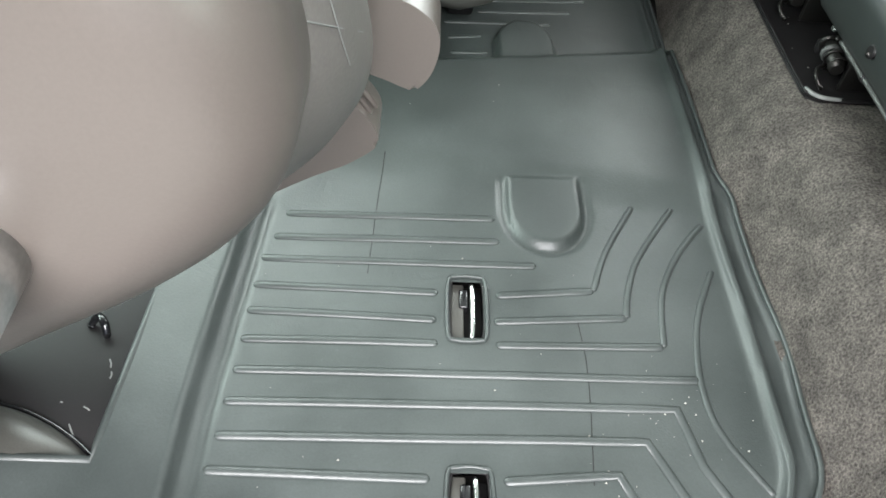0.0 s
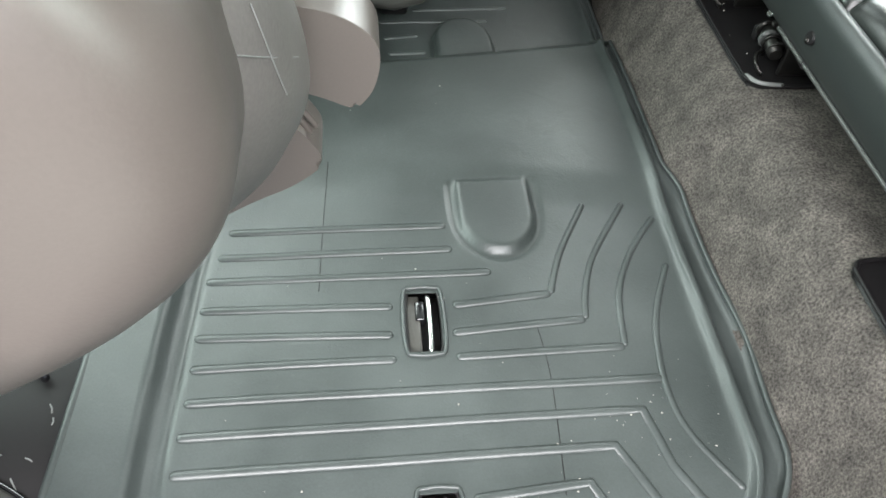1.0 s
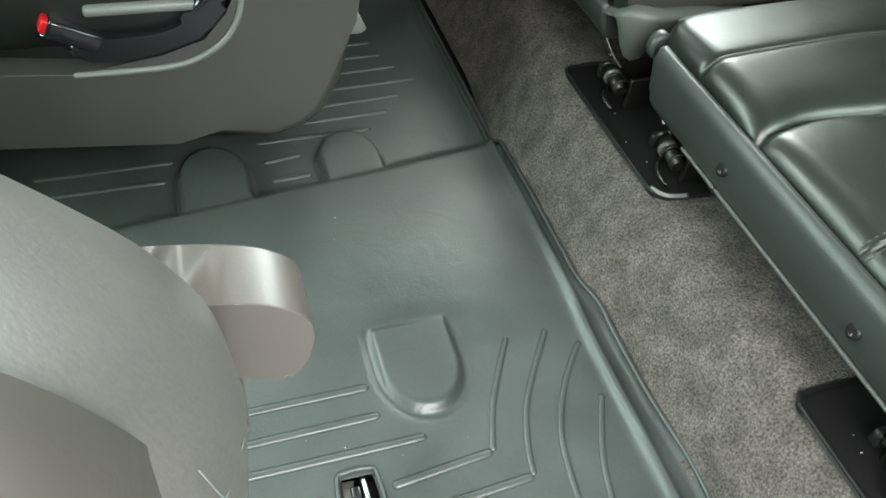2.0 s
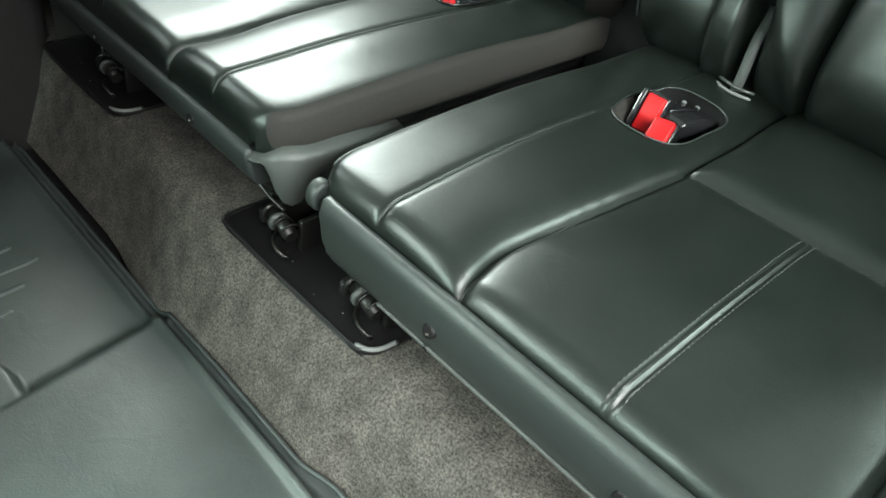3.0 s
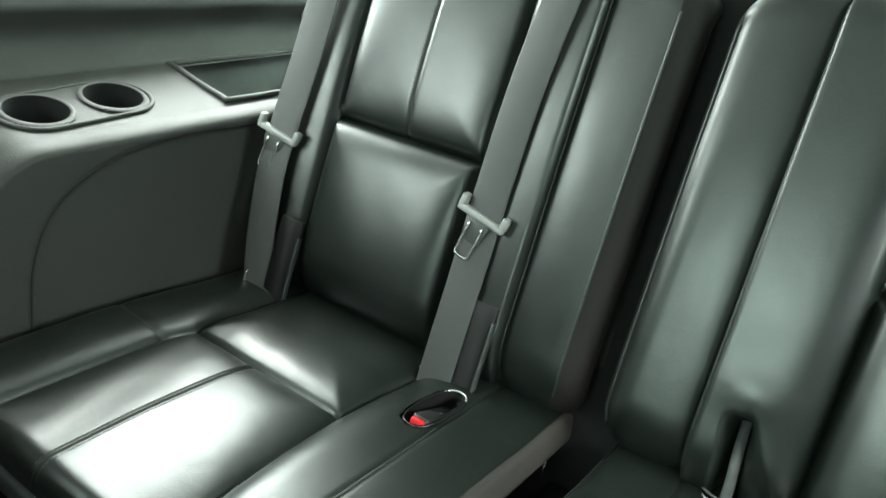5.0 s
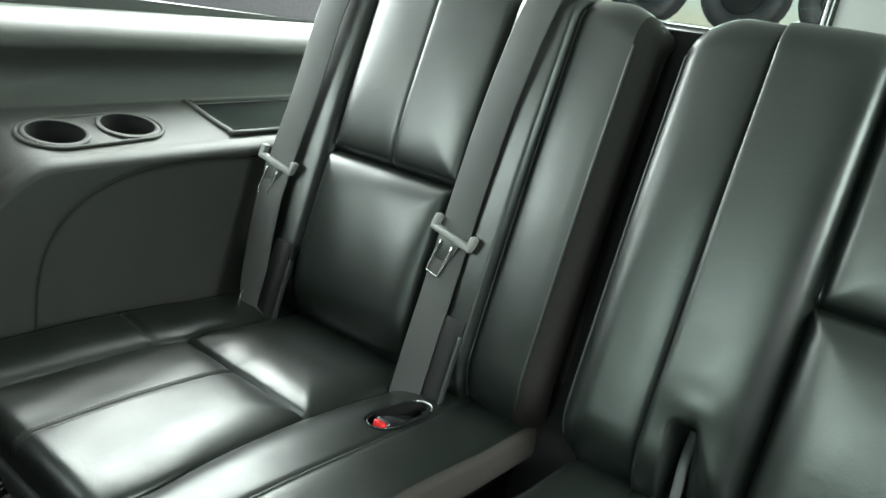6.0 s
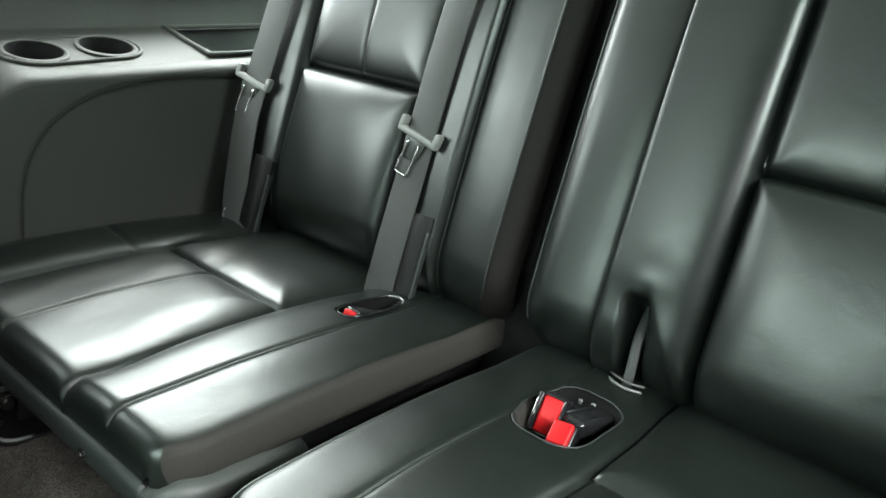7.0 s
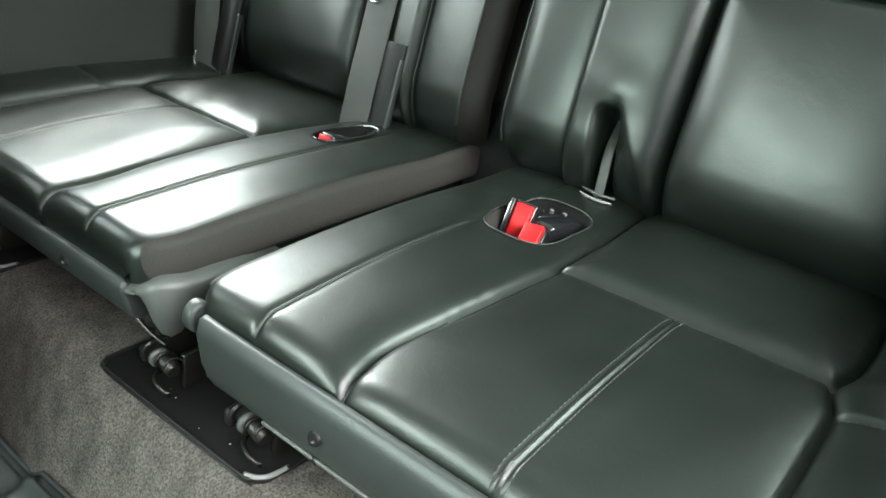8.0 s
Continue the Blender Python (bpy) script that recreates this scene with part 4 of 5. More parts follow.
# grey corner bracket of the far seat and hinge cap of the near one
def corner_bracket():
    """A smooth moulding that turns from the skirt's end into the rail under the side cloth, with one prong hanging down."""
    #        x, y, outward direction, top, bottom
    rows = [(0.4690, 1.205, (-1, 0), 0.250, 0.240), (0.4690, 1.190, (-1, 0), 0.251, 0.242), (0.4695, 1.180, (-1, -0.2), 0.254, 0.244), (0.4705, 1.172, (-0.95, -0.3), 0.257, 0.245), (0.4720, 1.165, (-0.9, -0.4), 0.260, 0.243),
            (0.4745, 1.159, (-0.8, -0.6), 0.262, 0.234), (0.4775, 1.153, (-0.7, -0.7), 0.265, 0.218), (0.4830, 1.147, (-0.55, -0.83), 0.267, 0.206), (0.4910, 1.142, (-0.4, -0.92), 0.267, 0.202), (0.4990, 1.138, (-0.25, -0.97), 0.266, 0.206),
            (0.5080, 1.1365, (-0.1, -1), 0.265, 0.220), (0.5200, 1.1355, (0, -1), 0.264, 0.234), (0.5450, 1.135, (0, -1), 0.264, 0.242), (0.5800, 1.135, (0, -1), 0.262, 0.242), (0.6100, 1.140, (0, -1), 0.256, 0.238), (0.6400, 1.150, (0, -1), 0.246, 0.232)]
    verts, faces = [], []
    n = 9
    for x, y, (ox, oy), hi, lo in rows:
        k = 1 / math.hypot(ox, oy)
        for back, z in ((0.026, hi + 0.001), (0.014, hi), (0.007, hi - 0.0015), (0.0025, hi - 0.005), (0.0, hi - 0.011), (0.0005, (hi + lo) / 2 - 0.003), (0.002, lo + 0.003), (0.006, lo), (0.010, lo + 0.004)):
            verts.append((x - ox * k * back, y - oy * k * back, z))
    for i in range(len(rows) - 1):
        for j in range(n - 1):
            faces.append((i * n + j, i * n + j + 1, i * n + n + j + 1, i * n + n + j))
    return raw(verts, faces)


part("corner_bracket", corner_bracket(), CAP_PLASTIC, seat_far, "smooth dark grey plastic corner bracket")
part("hinge_cap", prism([(0.4715 + 0.0125 * math.cos(w), 0.270 + 0.015 * math.sin(w)) for w in (2 * math.pi * i / 20 for i in range(20))], 1.066, 1.080, "y", 0.004, 3), SKIRT, seat_near, "grey hinge cap")


# added near-black blocks stand in for the deep shade between the seats
out = [(p.x, p.z) for p in (BACK_O + BACK_UP * q - BACK_N * d for q, d in ((-0.16, 0.042), (0.55, 0.042), (0.55, 0.12), (-0.16, 0.12)))]
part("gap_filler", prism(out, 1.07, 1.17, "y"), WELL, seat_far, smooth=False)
part("gap_shade", rbox(0.575, 0.985, 1.066, 1.158, 0.175, 0.205, 0.004), WELL, seat_far, "black block darkening the gap between the seats")


def latch_plate(y0, y1, hooks):
    """A black recessed floor plate with the seats' latch hardware."""
    ob = thing("latch_plate", "black floor plate with greasy steel seat latches on the carpet", "latch plate", "latch plates before the rear seats")
    out = round_outline([(0.482, y0 + 0.04), (0.487, y0 + 0.012), (0.510, y0), (0.58, y0), (0.65, y0 + 0.01), (0.66, y0 + 0.04), (0.66, y1 - 0.04), (0.65, y1 - 0.01), (0.58, y1), (0.502, y1 + 0.001), (0.484, y1 - 0.006), (0.481, y1 - 0.03)], 5)
    part("plate", prism(out, 0.130, 0.1375, "z", 0.002, 2), BLACK_PLASTIC, ob)
    rim = [(x, y, 0.1378) for x, y in out]
    part("rim", tube(rim, 0.0024, 6, closed=True), BLACK_PLASTIC, ob)
    part("worn_edge", tube(smooth_line([(0.4835, y0 + 0.022, 0.139), (0.489, y0 + 0.009, 0.1395), (0.500, y0 + 0.002, 0.1395), (0.520, y0, 0.139)], 6), 0.0026, 8), GREY_PLASTIC, ob, "worn pale edge of the plate")
    for a, b, r in ((0.500, 0.062, 0.0010), (0.493, 0.101, 0.0007), (0.504, 0.155, 0.0009), (0.509, 0.171, 0.0006)):
        part("crumb", rbox(a, a + r * 1.4, y0 + b, y0 + b + r, 0.1372, 0.1374 + r, 0), DUST, ob)
    for y in hooks:
        part("bracket", rbox(0.520, 0.60, y - 0.018, y - 0.011, 0.137, 0.178, 0.002), DARK_STEEL, ob)
        part("bracket", rbox(0.515, 0.60, y + 0.020, y + 0.027, 0.137, 0.180, 0.002), DARK_STEEL, ob)
        part("pivot", cylinder((0.512, y + 0.004, 0.166), (0.15, 1, 0.1), 0.0085, 0.044, 0.002, 18), DARK_STEEL, ob)
        part("collar", cylinder((0.510, y + 0.010, 0.167), (0.15, 1, 0.1), 0.0112, 0.007, 0.0015, 18), CAP_PLASTIC, ob)
        part("collar", cylinder((0.512, y + 0.026, 0.169), (0.15, 1, 0.1), 0.0105, 0.005, 0.0015, 18), DARK_STEEL, ob)
        part("spring", tube([(0.512 + 0.0098 * math.cos(w), y - 0.016 + 0.0022 * w, 0.166 + 0.0098 * math.sin(w)) for w in np.linspace(0, 12.5, 60)], 0.0014, 6), DARK_STEEL, ob)
        part("clip", tube(smooth_line([(0.500, y - 0.022, 0.140), (0.494, y - 0.010, 0.150), (0.500, y + 0.004, 0.151), (0.512, y + 0.016, 0.147), (0.524, y + 0.034, 0.152)], 5), 0.0026, 6), DARK_STEEL, ob, "bent dark wire clip")
        part("bolt", cylinder((0.520, y + 0.040, 0.180), (-1, 0, 0.6), 0.0045, 0.007, 0.001, 8), STEEL, ob)
        part("arm", rbox(0.505, 0.575, y + 0.030, y + 0.042, 0.150, 0.168, 0.004, 2), BLACK_PLASTIC, ob)
    ob.location = (-0.008, 0.003, -0.0115)
    return ob


latch_plate(0.992, 1.252, (1.030, 1.172))
latch_plate(1.507, 1.74, (1.57,))
latch_plate(0.52, 0.738, (0.64,))
# cables rising from the latches
ob = thing("latch_cable", "thin pale cable running from the latch up to the far seat", "cable")
part("sheath", tube(smooth_line([(0.506, 1.178, 0.172), (0.490, 1.186, 0.195), (0.478, 1.192, 0.222), (0.474, 1.196, 0.250)], 6), 0.0022, 6), STEEL, ob)
ob = thing("latch_cable", "black cable curling from the latch under the near seat", "cable")
part("sheath", tube(smooth_line([(0.517, 1.035, 0.163), (0.500, 1.00, 0.180), (0.486, 0.96, 0.196), (0.476, 0.92, 0.203)], 6), 0.0055, 8), BLACK_PLASTIC, ob)

# ---- belts and buckles ----


def pocket(hx, hy, ha, hb, s):
    n = 60
    ring = []
    for i in range(n):
        w = 2 * math.pi * i / n
        c, d = math.cos(w), math.sin(w)
        u, v = math.copysign(abs(c) ** 0.77, c), math.copysign(abs(d) ** 0.77, d)
        k = float(well_reach(math.atan2(v, u), 1.0 if s > 0 else 0.0))
        x, y = hx + ha * u * k, hy + hb * v * k
        ring.append((x, y))
    zs = [float(cushion_z(np.array(x), np.array(y))) for x, y in ring]
    top = [(x, ym(y, s), z + 0.001) for (x, y), z in zip(ring, zs)]
    bm = bmesh.new()
    rows = [[bm.verts.new((hx + (x - hx) * k, ym(hy + (y - hy) * k, s), z - dz)) for (x, y), z in zip(ring, zs)] for k, dz in ((1.03, -0.0005), (0.97, 0.004), (0.92, 0.045), (0.6, 0.052), (0.05, 0.052))]
    for a, b in zip(rows, rows[1:]):
        for i in range(n):
            bm.faces.new((a[i], a[(i + 1) % n], b[(i + 1) % n], b[i]))
    return top, bm


def buckle(label, face, normal, across, wide, high, length, walls=True):
    """A black buckle whose red press button shows at its end; face is the middle of the button."""
    ob = thing("seat_buckle", label, "seat buckle", "seat buckles")
    w, h = wide / 2, high / 2
    part("case", rbox(0.002, length, -w - 0.0030, w + 0.0030, -h - 0.003, h + 0.003, 0.004, 3), GLOSS_BLACK, ob)
    part("button", rbox(-0.004, 0.012, -w, w, -h, h, 0.0025, 3), RED, ob, "red press button")
    part("slot", rbox(-0.001, 0.004, -w, w, h + 0.0008, h + 0.0022, 0.0005, 1), STEEL, ob, "steel slot edge")
    if walls:
        part("cheek", rbox(-0.006, 0.022, -w - 0.0065, -w - 0.0006, -h - 0.002, h + 0.001, 0.002, 2), GLOSS_BLACK, ob, "glossy black buckle wall")
        part("edge", tube([(-0.0058, -w - 0.0055, -h + 0.004), (-0.0058, -w - 0.0055, h - 0.004)], 0.0008, 5), STEEL, ob)
    x = -Vector(normal).normalized()
    y = Vector(across)
    y = (y - x * y.dot(x)).normalized()
    m = Matrix((x, y, x.cross(y))).transposed().to_4x4()
    m.translation = face
    ob.matrix_world = m
    return ob


# the near well narrows towards its rear
top, bm = pocket(0.823, 0.955, 0.070, 0.0470, 1)
ob = thing("buckle_pocket", "black buckle well with a glossy rim sunk in the seat", "buckle well", "buckle wells")
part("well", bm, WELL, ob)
# the rim's highlight is put into its colour, greyer than the black well
part("rim", tube(top, 0.0009, 6, closed=True), SKIRT, ob, "thin edging, greyed for its highlight")
ring = [Vector(top[i]) for i in range(15, 31)]
mid = Vector((0.823, 0.955, 0.0))
verts = [(mid.x + (p.x - mid.x) * k, mid.y + (p.y - mid.y) * k, p.z - d) for p in ring for k, d in ((0.99, 0.002), (0.93, 0.006), (0.86, 0.014), (0.80, 0.026))]
part("lining", raw(verts, [(i * 4 + j, i * 4 + j + 1, i * 4 + j + 5, i * 4 + j + 4) for i in range(len(ring) - 1) for j in range(3)]), FABRIC, ob, "grey felt lining")
top, bm = pocket(0.847, 0.966, 0.054, 0.0215, -1)
ob = thing("buckle_pocket", "narrow black buckle well sunk in the far seat", "buckle well", "buckle wells")
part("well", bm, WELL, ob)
part("rim", tube(top, 0.0012, 6, closed=True), GLOSS_BLACK, ob)
part("loop", tube(top[-6:] + top[:9], 0.0013, 8), SATIN, ob, "bright edging at the rear of the well")
ob = thing("buckle_carrier", "glossy black moulded carrier lying in the buckle well", "buckle carrier")
part("case", rbox(-0.034, 0.034, -0.026, 0.026, -0.012, 0.010, 0.007, 4), GLOSS_BLACK, ob)
part("rib", rbox(-0.030, 0.020, -0.002, 0.002, 0.008, 0.0125, 0.001, 1), GLOSS_BLACK, ob)
for x, y in ((0.018, 0.017), (0.026, 0.004)):
    part("rivet", cylinder((x, y, 0.0105), (0, 0, 1), 0.0026, 0.003, 0.0006, 10), GREY_PLASTIC, ob)
ob.matrix_world = pose(0.857, 0.957, 0.2895, 0, 10, -8)
buckle("black buckle with a bright red button standing in the well", (0.8150, 0.9740, 0.2995), (-0.90, -0.18, 0.42), (0.22, -0.97, -0.10), 0.021, 0.040, 0.034)
buckle("black buckle with a red button lying low in the well", (0.7935, 0.9455, 0.3000), (-0.56, -0.05, 0.83), (0.20, -0.98, 0.0), 0.0225, 0.027, 0.036, False)
buckle("black buckle with a red button lying in the far well", (0.8040, ym(0.970, -1), 0.3070), (-0.95, 0.0, 0.30), (-0.10, -1, 0), 0.018, 0.013, 0.076, False)


def tongue(at, along, across):
    """A belt tongue: grey plastic bar and body with a bright steel loop."""
    along, across = Vector(along).normalized(), Vector(across).normalized()
    across = (across - along * across.dot(along)).normalized()
    out = along.cross(across)
    m = Matrix((across, out, along)).transposed().to_4x4()
    m.translation = at
    ob = thing("belt_tongue", "grey plastic belt tongue with a bright steel loop", "belt tongue", "belt tongues")
    part("bar", rbox(-0.035, 0.035, -0.005, 0.009, -0.0048, 0.0048, 0.003, 3), TONGUE, ob)
    for k in (-1, 1):
        part("ear", rbox(min(k * 0.027, k * 0.036), max(k * 0.027, k * 0.036), -0.005, 0.009, 0.0, 0.018, 0.003, 3), TONGUE, ob)
    part("body", prism([(-0.020, -0.003), (0.020, -0.003), (0.0145, -0.016), (0.0125, -0.034), (-0.0125, -0.034), (-0.0145, -0.016)], -0.001, 0.005, "y", 0.002, 2), CAP_PLASTIC, ob, "grey plastic body")
    loop = smooth_line([(-0.0100, 0.0068, -0.010), (-0.0105, 0.0068, -0.050), (-0.0075, 0.0068, -0.0565), (0.0075, 0.0068, -0.0565), (0.0105, 0.0068, -0.050), (0.0100, 0.0068, -0.010)], 5)
    part("loop", tube(loop, 0.0020, 6, up=(0, 1, 0)), STEEL, ob, "bright steel loop")
    ob.matrix_world = m
    return ob


belt = thing("seat_belt", "grey woven seat belt hanging down before the backrest", "seat belt", "seat belts")
part("webbing", ribbon([(0.905, 1.325, 0.278), (0.922, 1.323, 0.36), (0.949, 1.323, 0.46), (0.974, 1.323, 0.56), (1.006, 1.319, 0.69), (1.038, 1.306, 0.815), (1.075, 1.300, 0.868), (1.16, 1.292, 0.888), (1.6, 1.270, 1.235)],
                       [(-0.1, 1, 0)] * 9, 0.048, 0.0016), WEB, belt)
part("buckle_sleeve", ribbon([(0.916, 1.288, 0.288), (0.927, 1.2875, 0.340), (0.941, 1.287, 0.398), (0.946, 1.287, 0.415)], [(-0.12, 1, 0)] * 4, 0.038, 0.009), BLACK_PLASTIC, belt, "black plastic buckle sleeve")
part("sleeve_edge", ribbon([(0.914, 1.2690, 0.290), (0.925, 1.2685, 0.340), (0.939, 1.2680, 0.396)], [(-0.12, 1, 0)] * 3, 0.0036, 0.010), SKIRT, belt, "paler edge of the sleeve")
part("guide", tube(smooth_line([(0.922, 1.354, 0.300), (0.914, 1.349, 0.305), (0.914, 1.340, 0.304)], 5), 0.0028, 6), GREY_PLASTIC, belt, "pale belt guide")
tongue((0.962, 1.325, 0.516), (0.05, -0.07, 0.27), (-0.1, 1, -0.02))
belt = thing("seat_belt", "grey woven outer seat belt beside the side trim", "seat belt", "seat belts")
part("webbing", ribbon([(0.905, 1.660, 0.285), (0.922, 1.680, 0.36), (0.949, 1.695, 0.47), (0.974, 1.693, 0.56), (1.0, 1.686, 0.66), (1.032, 1.680, 0.79), (1.075, 1.676, 0.87), (1.15, 1.680, 0.905), (1.5, 1.750, 1.235)],
                       [(-0.25, 1, 0)] * 9, 0.048, 0.0016), WEB, belt)
part("buckle_sleeve", ribbon([(0.916, 1.638, 0.288), (0.927, 1.637, 0.340), (0.941, 1.636, 0.398), (0.946, 1.635, 0.415)], [(-0.2, 1, 0)] * 4, 0.038, 0.009), BLACK_PLASTIC, belt, "black plastic buckle sleeve")
part("sleeve_edge", ribbon([(0.918, 1.6190, 0.290), (0.929, 1.6180, 0.340), (0.942, 1.6170, 0.390)], [(-0.2, 1, 0)] * 3, 0.0034, 0.010), SKIRT, belt, "paler edge of the sleeve")
part("anchor", tube(smooth_line([(0.904, 1.690, 0.300), (0.905, 1.689, 0.313), (0.908, 1.687, 0.323)], 4), 0.002, 6), STEEL, belt, "small bright anchor clip")
tongue((0.964, 1.700, 0.528), (0.05, -0.07, 0.27), (-0.25, 1, -0.02))
# strap of the near seat, coming out of its fold
strap = thing("seat_strap", "grey strap coming out of a fold in the backrest", "strap")
part("webbing", ribbon([(0.940, 0.948, 0.285), (0.947, 0.949, 0.325), (0.960, 0.953, 0.360), (0.990, 0.958, 0.388)], [(-0.45, 1, 0), (-0.35, 1, 0), (-0.2, 1, 0), (0.1, 1, 0)], 0.0115, 0.003), STRAP, strap)
part("loop", tube(smooth_line([(0.946, 0.974, 0.303), (0.934, 0.960, 0.306), (0.931, 0.944, 0.306), (0.942, 0.928, 0.303)], 6), 0.0018, 6), GREY_PLASTIC, strap, "pale strap loop")
part("loop", tube(smooth_line([(0.954, 0.976, 0.307), (0.942, 0.960, 0.310), (0.939, 0.944, 0.310), (0.950, 0.929, 0.307)], 6), 0.0018, 6), CAP_PLASTIC, strap)

# ---- second row seats ----


def tumbled_seat():
    """The near second-row seat, folded and tipped forward."""
    seat = thing("folding_seat", "beige-grey second-row seat tipped forward off the mat", "car seat")
    out = round_outline([(-0.62, 0.95), (-0.34, 0.80), (-0.16, 0.64), (-0.055, 0.535), (-0.018, 0.483), (-0.006, 0.440), (-0.008, 0.402), (-0.026, 0.367), (-0.070, 0.327), (-0.15, 0.273), (-0.26, 0.195), (-0.36, 0.09), (-0.48, 0.03), (-0.62, 0.03)], 7)
    out = [(x + 0.018, z + 0.010) for x, z in out]
    bm = bmesh.new()
    rings = []
    fullness = [(f, 0.498 - 0.005 * (1 - f), 0.050) for f in (0.05, 0.35, 0.65, 0.90)] + [(1.0, 0.498 + 0.050 * (1 - math.cos(w)), 0.050 * (1 - math.sin(w))) for w in (math.pi / 2 * k / 9 for k in range(10))] + [(1.0, 0.60, 0.0), (0.97, 0.604, 0.0)]
    for f, y, inset in fullness:
        ring = []
        for x, z in out:
            d = math.hypot(x + 0.28, z - 0.46)
            k = f * (d - inset - 0.006) / d
            ring.append(bm.verts.new((-0.28 + (x + 0.28) * k, y, 0.46 + (z - 0.46) * k)))
        rings.append(ring)
    for a, b in zip(rings, rings[1:]):
        for i in range(len(out)):
            bm.faces.new((a[i], a[(i + 1) % len(out)], b[(i + 1) % len(out)], b[i]))
    bm.faces.new(rings[0])
    bm.faces.new(rings[-1])
    shield = part("side_shield", bm, BEIGE, seat, "beige-grey plastic side shield")
    inner = [((x + 0.30) * 0.985 - 0.30, (z - 0.45) * 0.985 + 0.45) for x, z in out]
    n = len(inner)
    bm = bmesh.new()
    rings = []
    for y, grow, dz in ((0.565, 0.96, 0.0), (0.58, 1.0, -0.008), (0.62, 1.045, -0.03), (0.68, 1.055, -0.06), (0.718, 1.04, -0.078), (0.730, 0.99, -0.082)):
        rings.append([bm.verts.new(((x + 0.30) * grow - 0.30, y, (z - 0.45) * grow + 0.45 + dz)) for x, z in inner])
    for a, b in zip(rings, rings[1:]):
        for i in range(n):
            bm.faces.new((a[i], a[(i + 1) % n], b[(i + 1) % n], b[i]))
    bm.faces.new(rings[0])
    bm.faces.new(rings[-1])
    vinyl = part("vinyl_body", bm, VINYL, seat, "scuffed grey vinyl seat body")
    for line in ([(0.0108, 0.602, 0.4565), (0.0138, 0.602, 0.4435), (0.0168, 0.605, 0.4255), (0.0198, 0.611, 0.4065)], [(0.0068, 0.579, 0.4485), (0.0148, 0.600, 0.4335), (0.0236, 0.640, 0.4065)]):
        part("scratch", tube(smooth_line(line, 5), 0.0004, 5), GREY_PLASTIC, vinyl, "pale scratch")
    hook = round_outline([(-0.20, 0.40), (-0.04, 0.385), (0.026, 0.375), (0.054, 0.362), (0.064, 0.345), (0.061, 0.322), (0.052, 0.307), (0.044, 0.305), (0.028, 0.312), (0.012, 0.317), (0.002, 0.312), (-0.001, 0.302), (0.007, 0.290), (0.017, 0.277), (0.023, 0.264), (0.021, 0.252), (0.0, 0.235), (-0.027, 0.221), (-0.12, 0.17), (-0.25, 0.14), (-0.30, 0.30)], 6)
    cover = part("hinge_cover", prism(hook, 0.734, 0.776, "y", 0.004, 3), BEIGE, seat, "beige hinge cover with a broken notch")
    for a, b, c, d in ((0.001, 0.301, 0.018, 0.276), (0.006, 0.304, 0.022, 0.281)):
        part("spine", tube([(a, 0.744, b), ((a + c) / 2 + 0.0015, 0.743, (b + d) / 2), (c, 0.744, d)], 0.0030, 8, flat=0.8), BEIGE, cover, "pale moulded spine in the notch")
    part("tab", prism([(0.026, 0.314), (0.047, 0.308), (0.048, 0.300), (0.044, 0.298)], 0.742, 0.752, "y", 0.001), BEIGE, cover, "pale broken tab")
    # recliner lever
    c = (-0.120, 0.390)
    lever = part("recliner", cylinder((c[0], 0.482, c[1]), (0, -1, 0), 0.0245, 0.046, 0.003, 40), SATIN, seat, "satin silver recliner collar")
    arm = round_outline([(c[0] + 0.7 * a, c[1] + 0.7 * b) for a, b in ((0.031, 0.004), (0.020, 0.025), (-0.006, 0.031), (-0.028, 0.016), (-0.034, -0.008), (-0.10, -0.040), (-0.11, -0.062), (-0.03, -0.035), (0.015, -0.025))], 6)
    part("lever", prism(arm, 0.450, 0.460, "y", 0.003, 3), BEIGE, lever, "beige recliner lever")
    part("foot_bracket", rbox(-0.46, -0.40, 0.56, 0.70, -0.01, 0.10, 0.012, 3), BLACK_PLASTIC, seat)
    return seat


tumbled_seat()


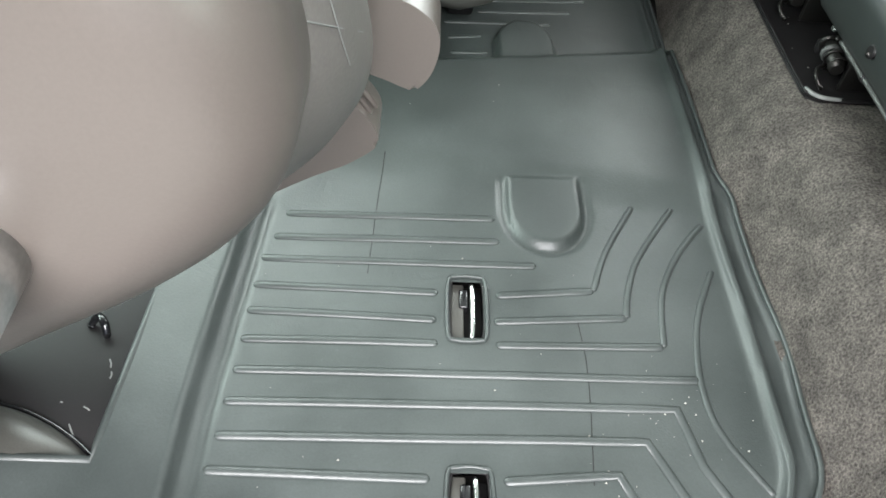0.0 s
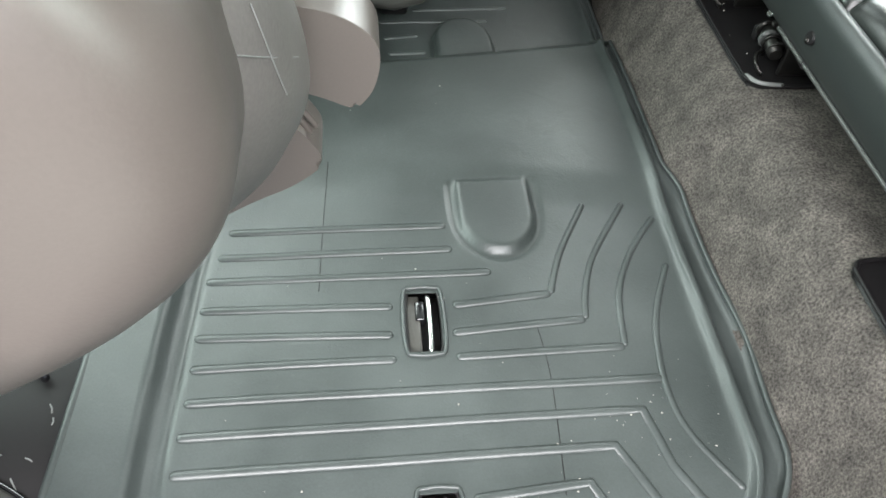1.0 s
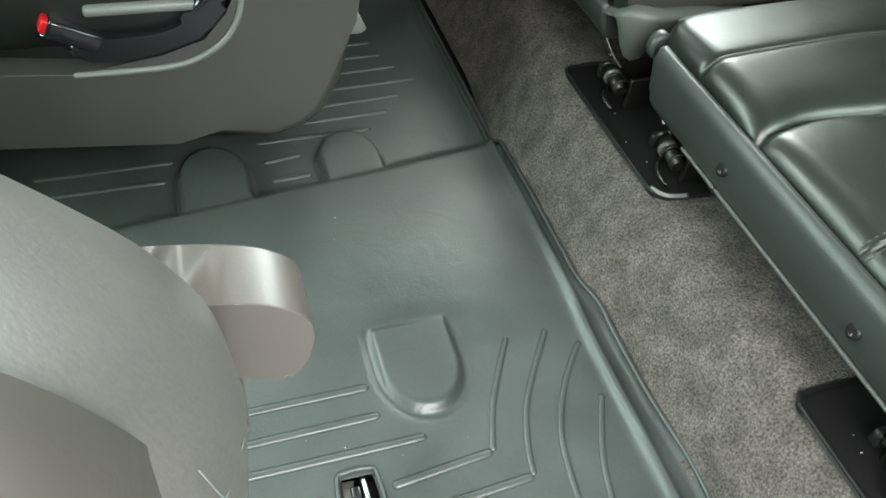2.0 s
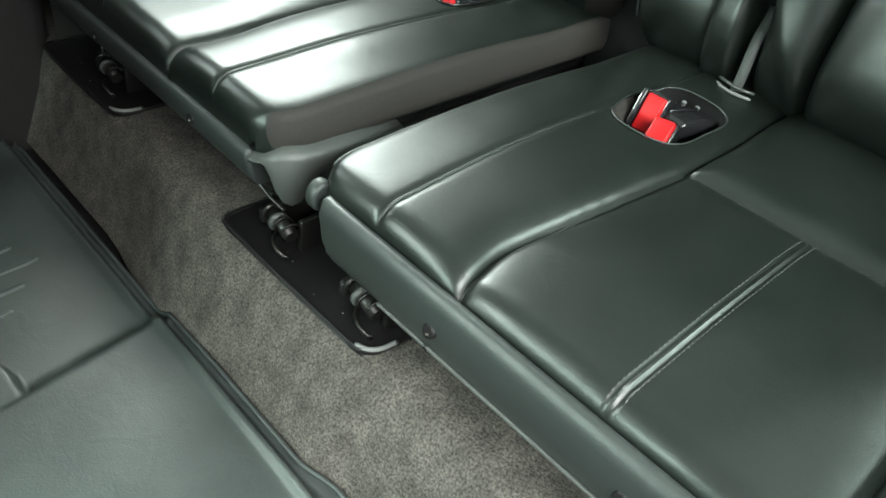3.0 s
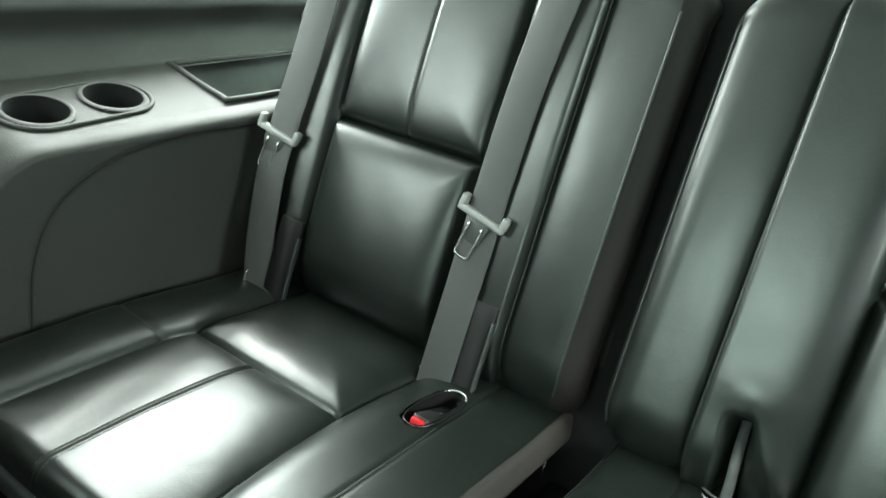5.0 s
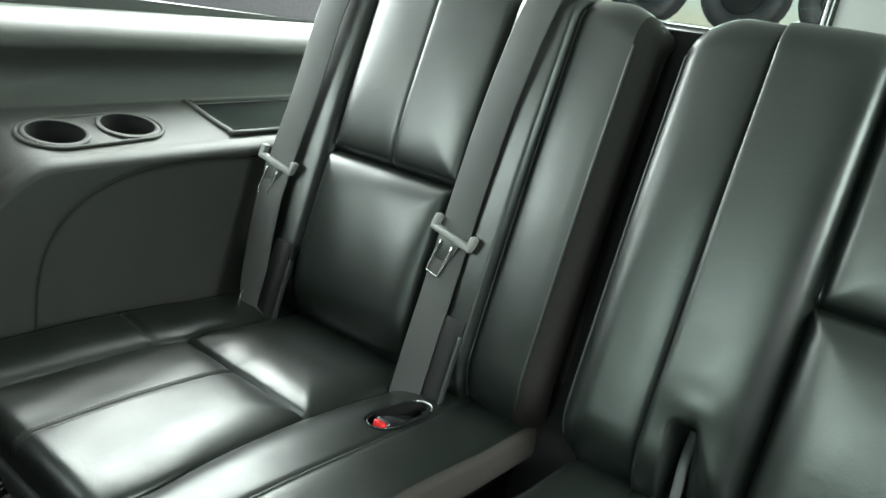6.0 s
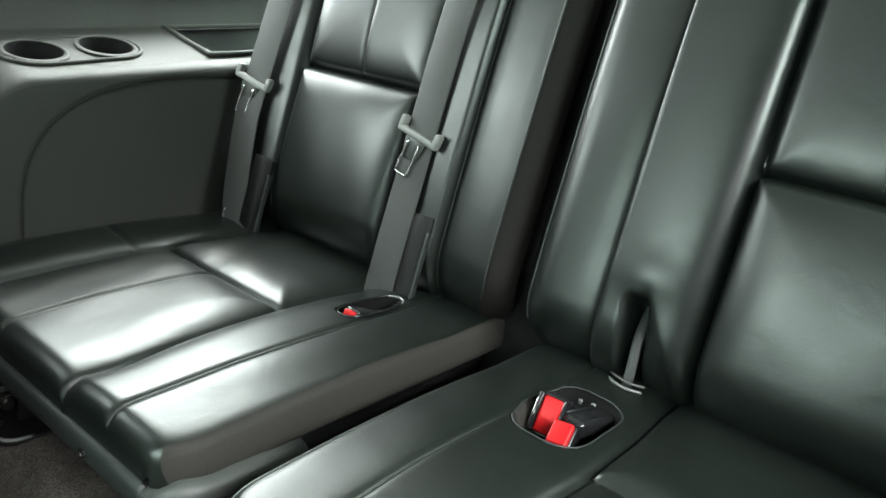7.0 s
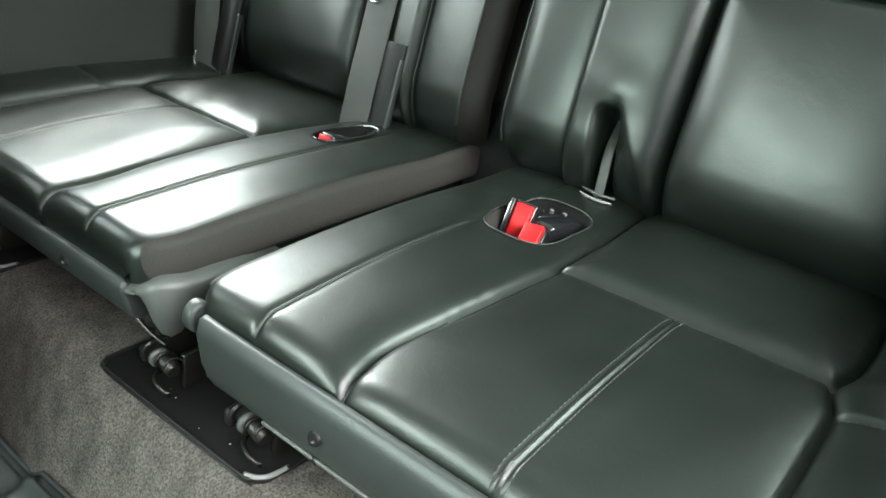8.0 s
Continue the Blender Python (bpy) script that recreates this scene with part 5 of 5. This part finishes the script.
def upright_seat():
    """The far second-row seat, standing upright."""
    seat = thing("captain_seat", "black leather second-row seat with a dark grey side shield", "car seat")
    out = [(0.232, 0.90), (0.236, 0.40), (0.234, 0.285), (0.222, 0.19), (0.203, 0.105), (0.180, 0.062), (0.152, 0.040), (0.112, 0.029), (0.05, 0.038), (0.0, 0.055), (-0.20, 0.060), (-0.45, 0.065), (-0.47, 0.20), (-0.10, 0.150), (0.0, 0.150), (0.055, 0.168), (0.088, 0.205), (0.098, 0.26), (0.100, 0.40), (0.090, 0.90)]
    part("side_shield", prism(out, 1.300, 1.345, "y", 0.016, 5), SHIELD, seat, "brown-grey plastic side shield")
    part("rim", tube(smooth_line([(0.098, 1.299, 0.34), (0.094, 1.298, 0.24), (0.078, 1.298, 0.192), (0.045, 1.298, 0.164), (0.0, 1.299, 0.151), (-0.10, 1.30, 0.150)], 6), 0.004, 6, up=(0, 1, 0)), GREY_PLASTIC, seat)
    part("cushion", rbox(-0.46, 0.10, 1.335, 1.72, 0.10, 0.255, 0.04, 5), LEATHER, seat)
    part("backrest", rbox(0.095, 0.225, 1.340, 1.715, 0.12, 0.92, 0.04, 5), LEATHER, seat)
    part("bolster", rbox(-0.42, 0.07, 1.315, 1.40, 0.165, 0.275, 0.035, 5), LEATHER, seat)
    part("recliner_bar", rbox(-0.075, 0.045, 1.306, 1.322, 0.214, 0.226, 0.005, 3), GREY_PLASTIC, seat, "pale grey recliner bar")
    part("recliner_cup", prism(round_outline([(-0.09, 0.165), (-0.01, 0.163), (0.05, 0.180), (0.075, 0.215), (0.070, 0.245), (0.045, 0.232), (0.030, 0.205), (-0.01, 0.190), (-0.09, 0.188)], 5), 1.303, 1.325, "y", 0.008, 4), GLOSS_BLACK, seat, "glossy black recliner cup")
    part("recliner_boss", cylinder((0.066, 1.312, 0.262), (0, 1, 0), 0.028, 0.022, 0.006, 24), GLOSS_BLACK, seat)
    part("leg", rbox(0.095, 0.135, 1.365, 1.40, -0.012, 0.07, 0.006), BLACK_PLASTIC, seat)
    part("leg", rbox(-0.40, -0.36, 1.365, 1.40, -0.012, 0.08, 0.006), BLACK_PLASTIC, seat)
    part("leg", rbox(0.095, 0.135, 1.63, 1.67, -0.012, 0.13, 0.006), BLACK_PLASTIC, seat)
    part("latch_tab", prism([(0.228, 0.122), (0.238, 0.144), (0.246, 0.144), (0.256, 0.122), (0.248, 0.116), (0.234, 0.116)], 1.392, 1.404, "y", 0.003), GREY_PLASTIC, seat, "pale grey latch tab")
    seat.location = (-0.012, 0, 0)
    return seat


upright_seat()
buckle("black buckle with a red button beside the upright seat", (-0.128, 1.309, 0.212), (-0.85, -0.1, 0.5), (0.1, -1, 0), 0.022, 0.016, 0.06, False)

# ---- outside, behind the rear doors ----
TERRACE = 0.96
structure("ground", boxes((-60, 60, -60, 60, -0.60, -0.55)), CONCRETE, "pale concrete ground outside and under the car", "ground", False)
structure("terrace", boxes((4.6, 60, -60, 60, -0.55, TERRACE)), CONCRETE, "raised pale concrete terrace behind the car", "terrace", False)


def parked_wheel(x, y, r):
    ob = thing("wheel", "black tyre with a dark rim standing on the terrace", "wheel", "row of wheels outside")
    bm = bmesh.new()
    prof = [(0.56, 0.09), (0.95, 0.10), (1.0, 0.07), (1.0, -0.07), (0.95, -0.10), (0.56, -0.09)]
    rings = [[bm.verts.new((x + w, y + r * k * math.cos(2 * math.pi * i / 28), TERRACE + r + r * k * math.sin(2 * math.pi * i / 28))) for i in range(28)] for k, w in prof]
    for a, b in zip(rings, rings[1:] + rings[:1]):
        for i in range(28):
            bm.faces.new((a[i], a[(i + 1) % 28], b[(i + 1) % 28], b[i]))
    part("tyre", bm, TYRE, ob)
    rim = cylinder((x, y, TERRACE + r), (1, 0, 0), r * 0.56, 0.13, 0.01, 24)
    rim_ob = part("rim", rim, DARK_STEEL, ob, smooth=False)
    part("hub", cylinder((x - 0.07, y, TERRACE + r), (1, 0, 0), r * 0.16, 0.03, 0.005, 14), SATIN, rim_ob)
    return ob


for k, y in enumerate((1.3, 2.05, 2.7, 3.4, 0.5, -0.2)):
    parked_wheel(5.6, y, 0.29)
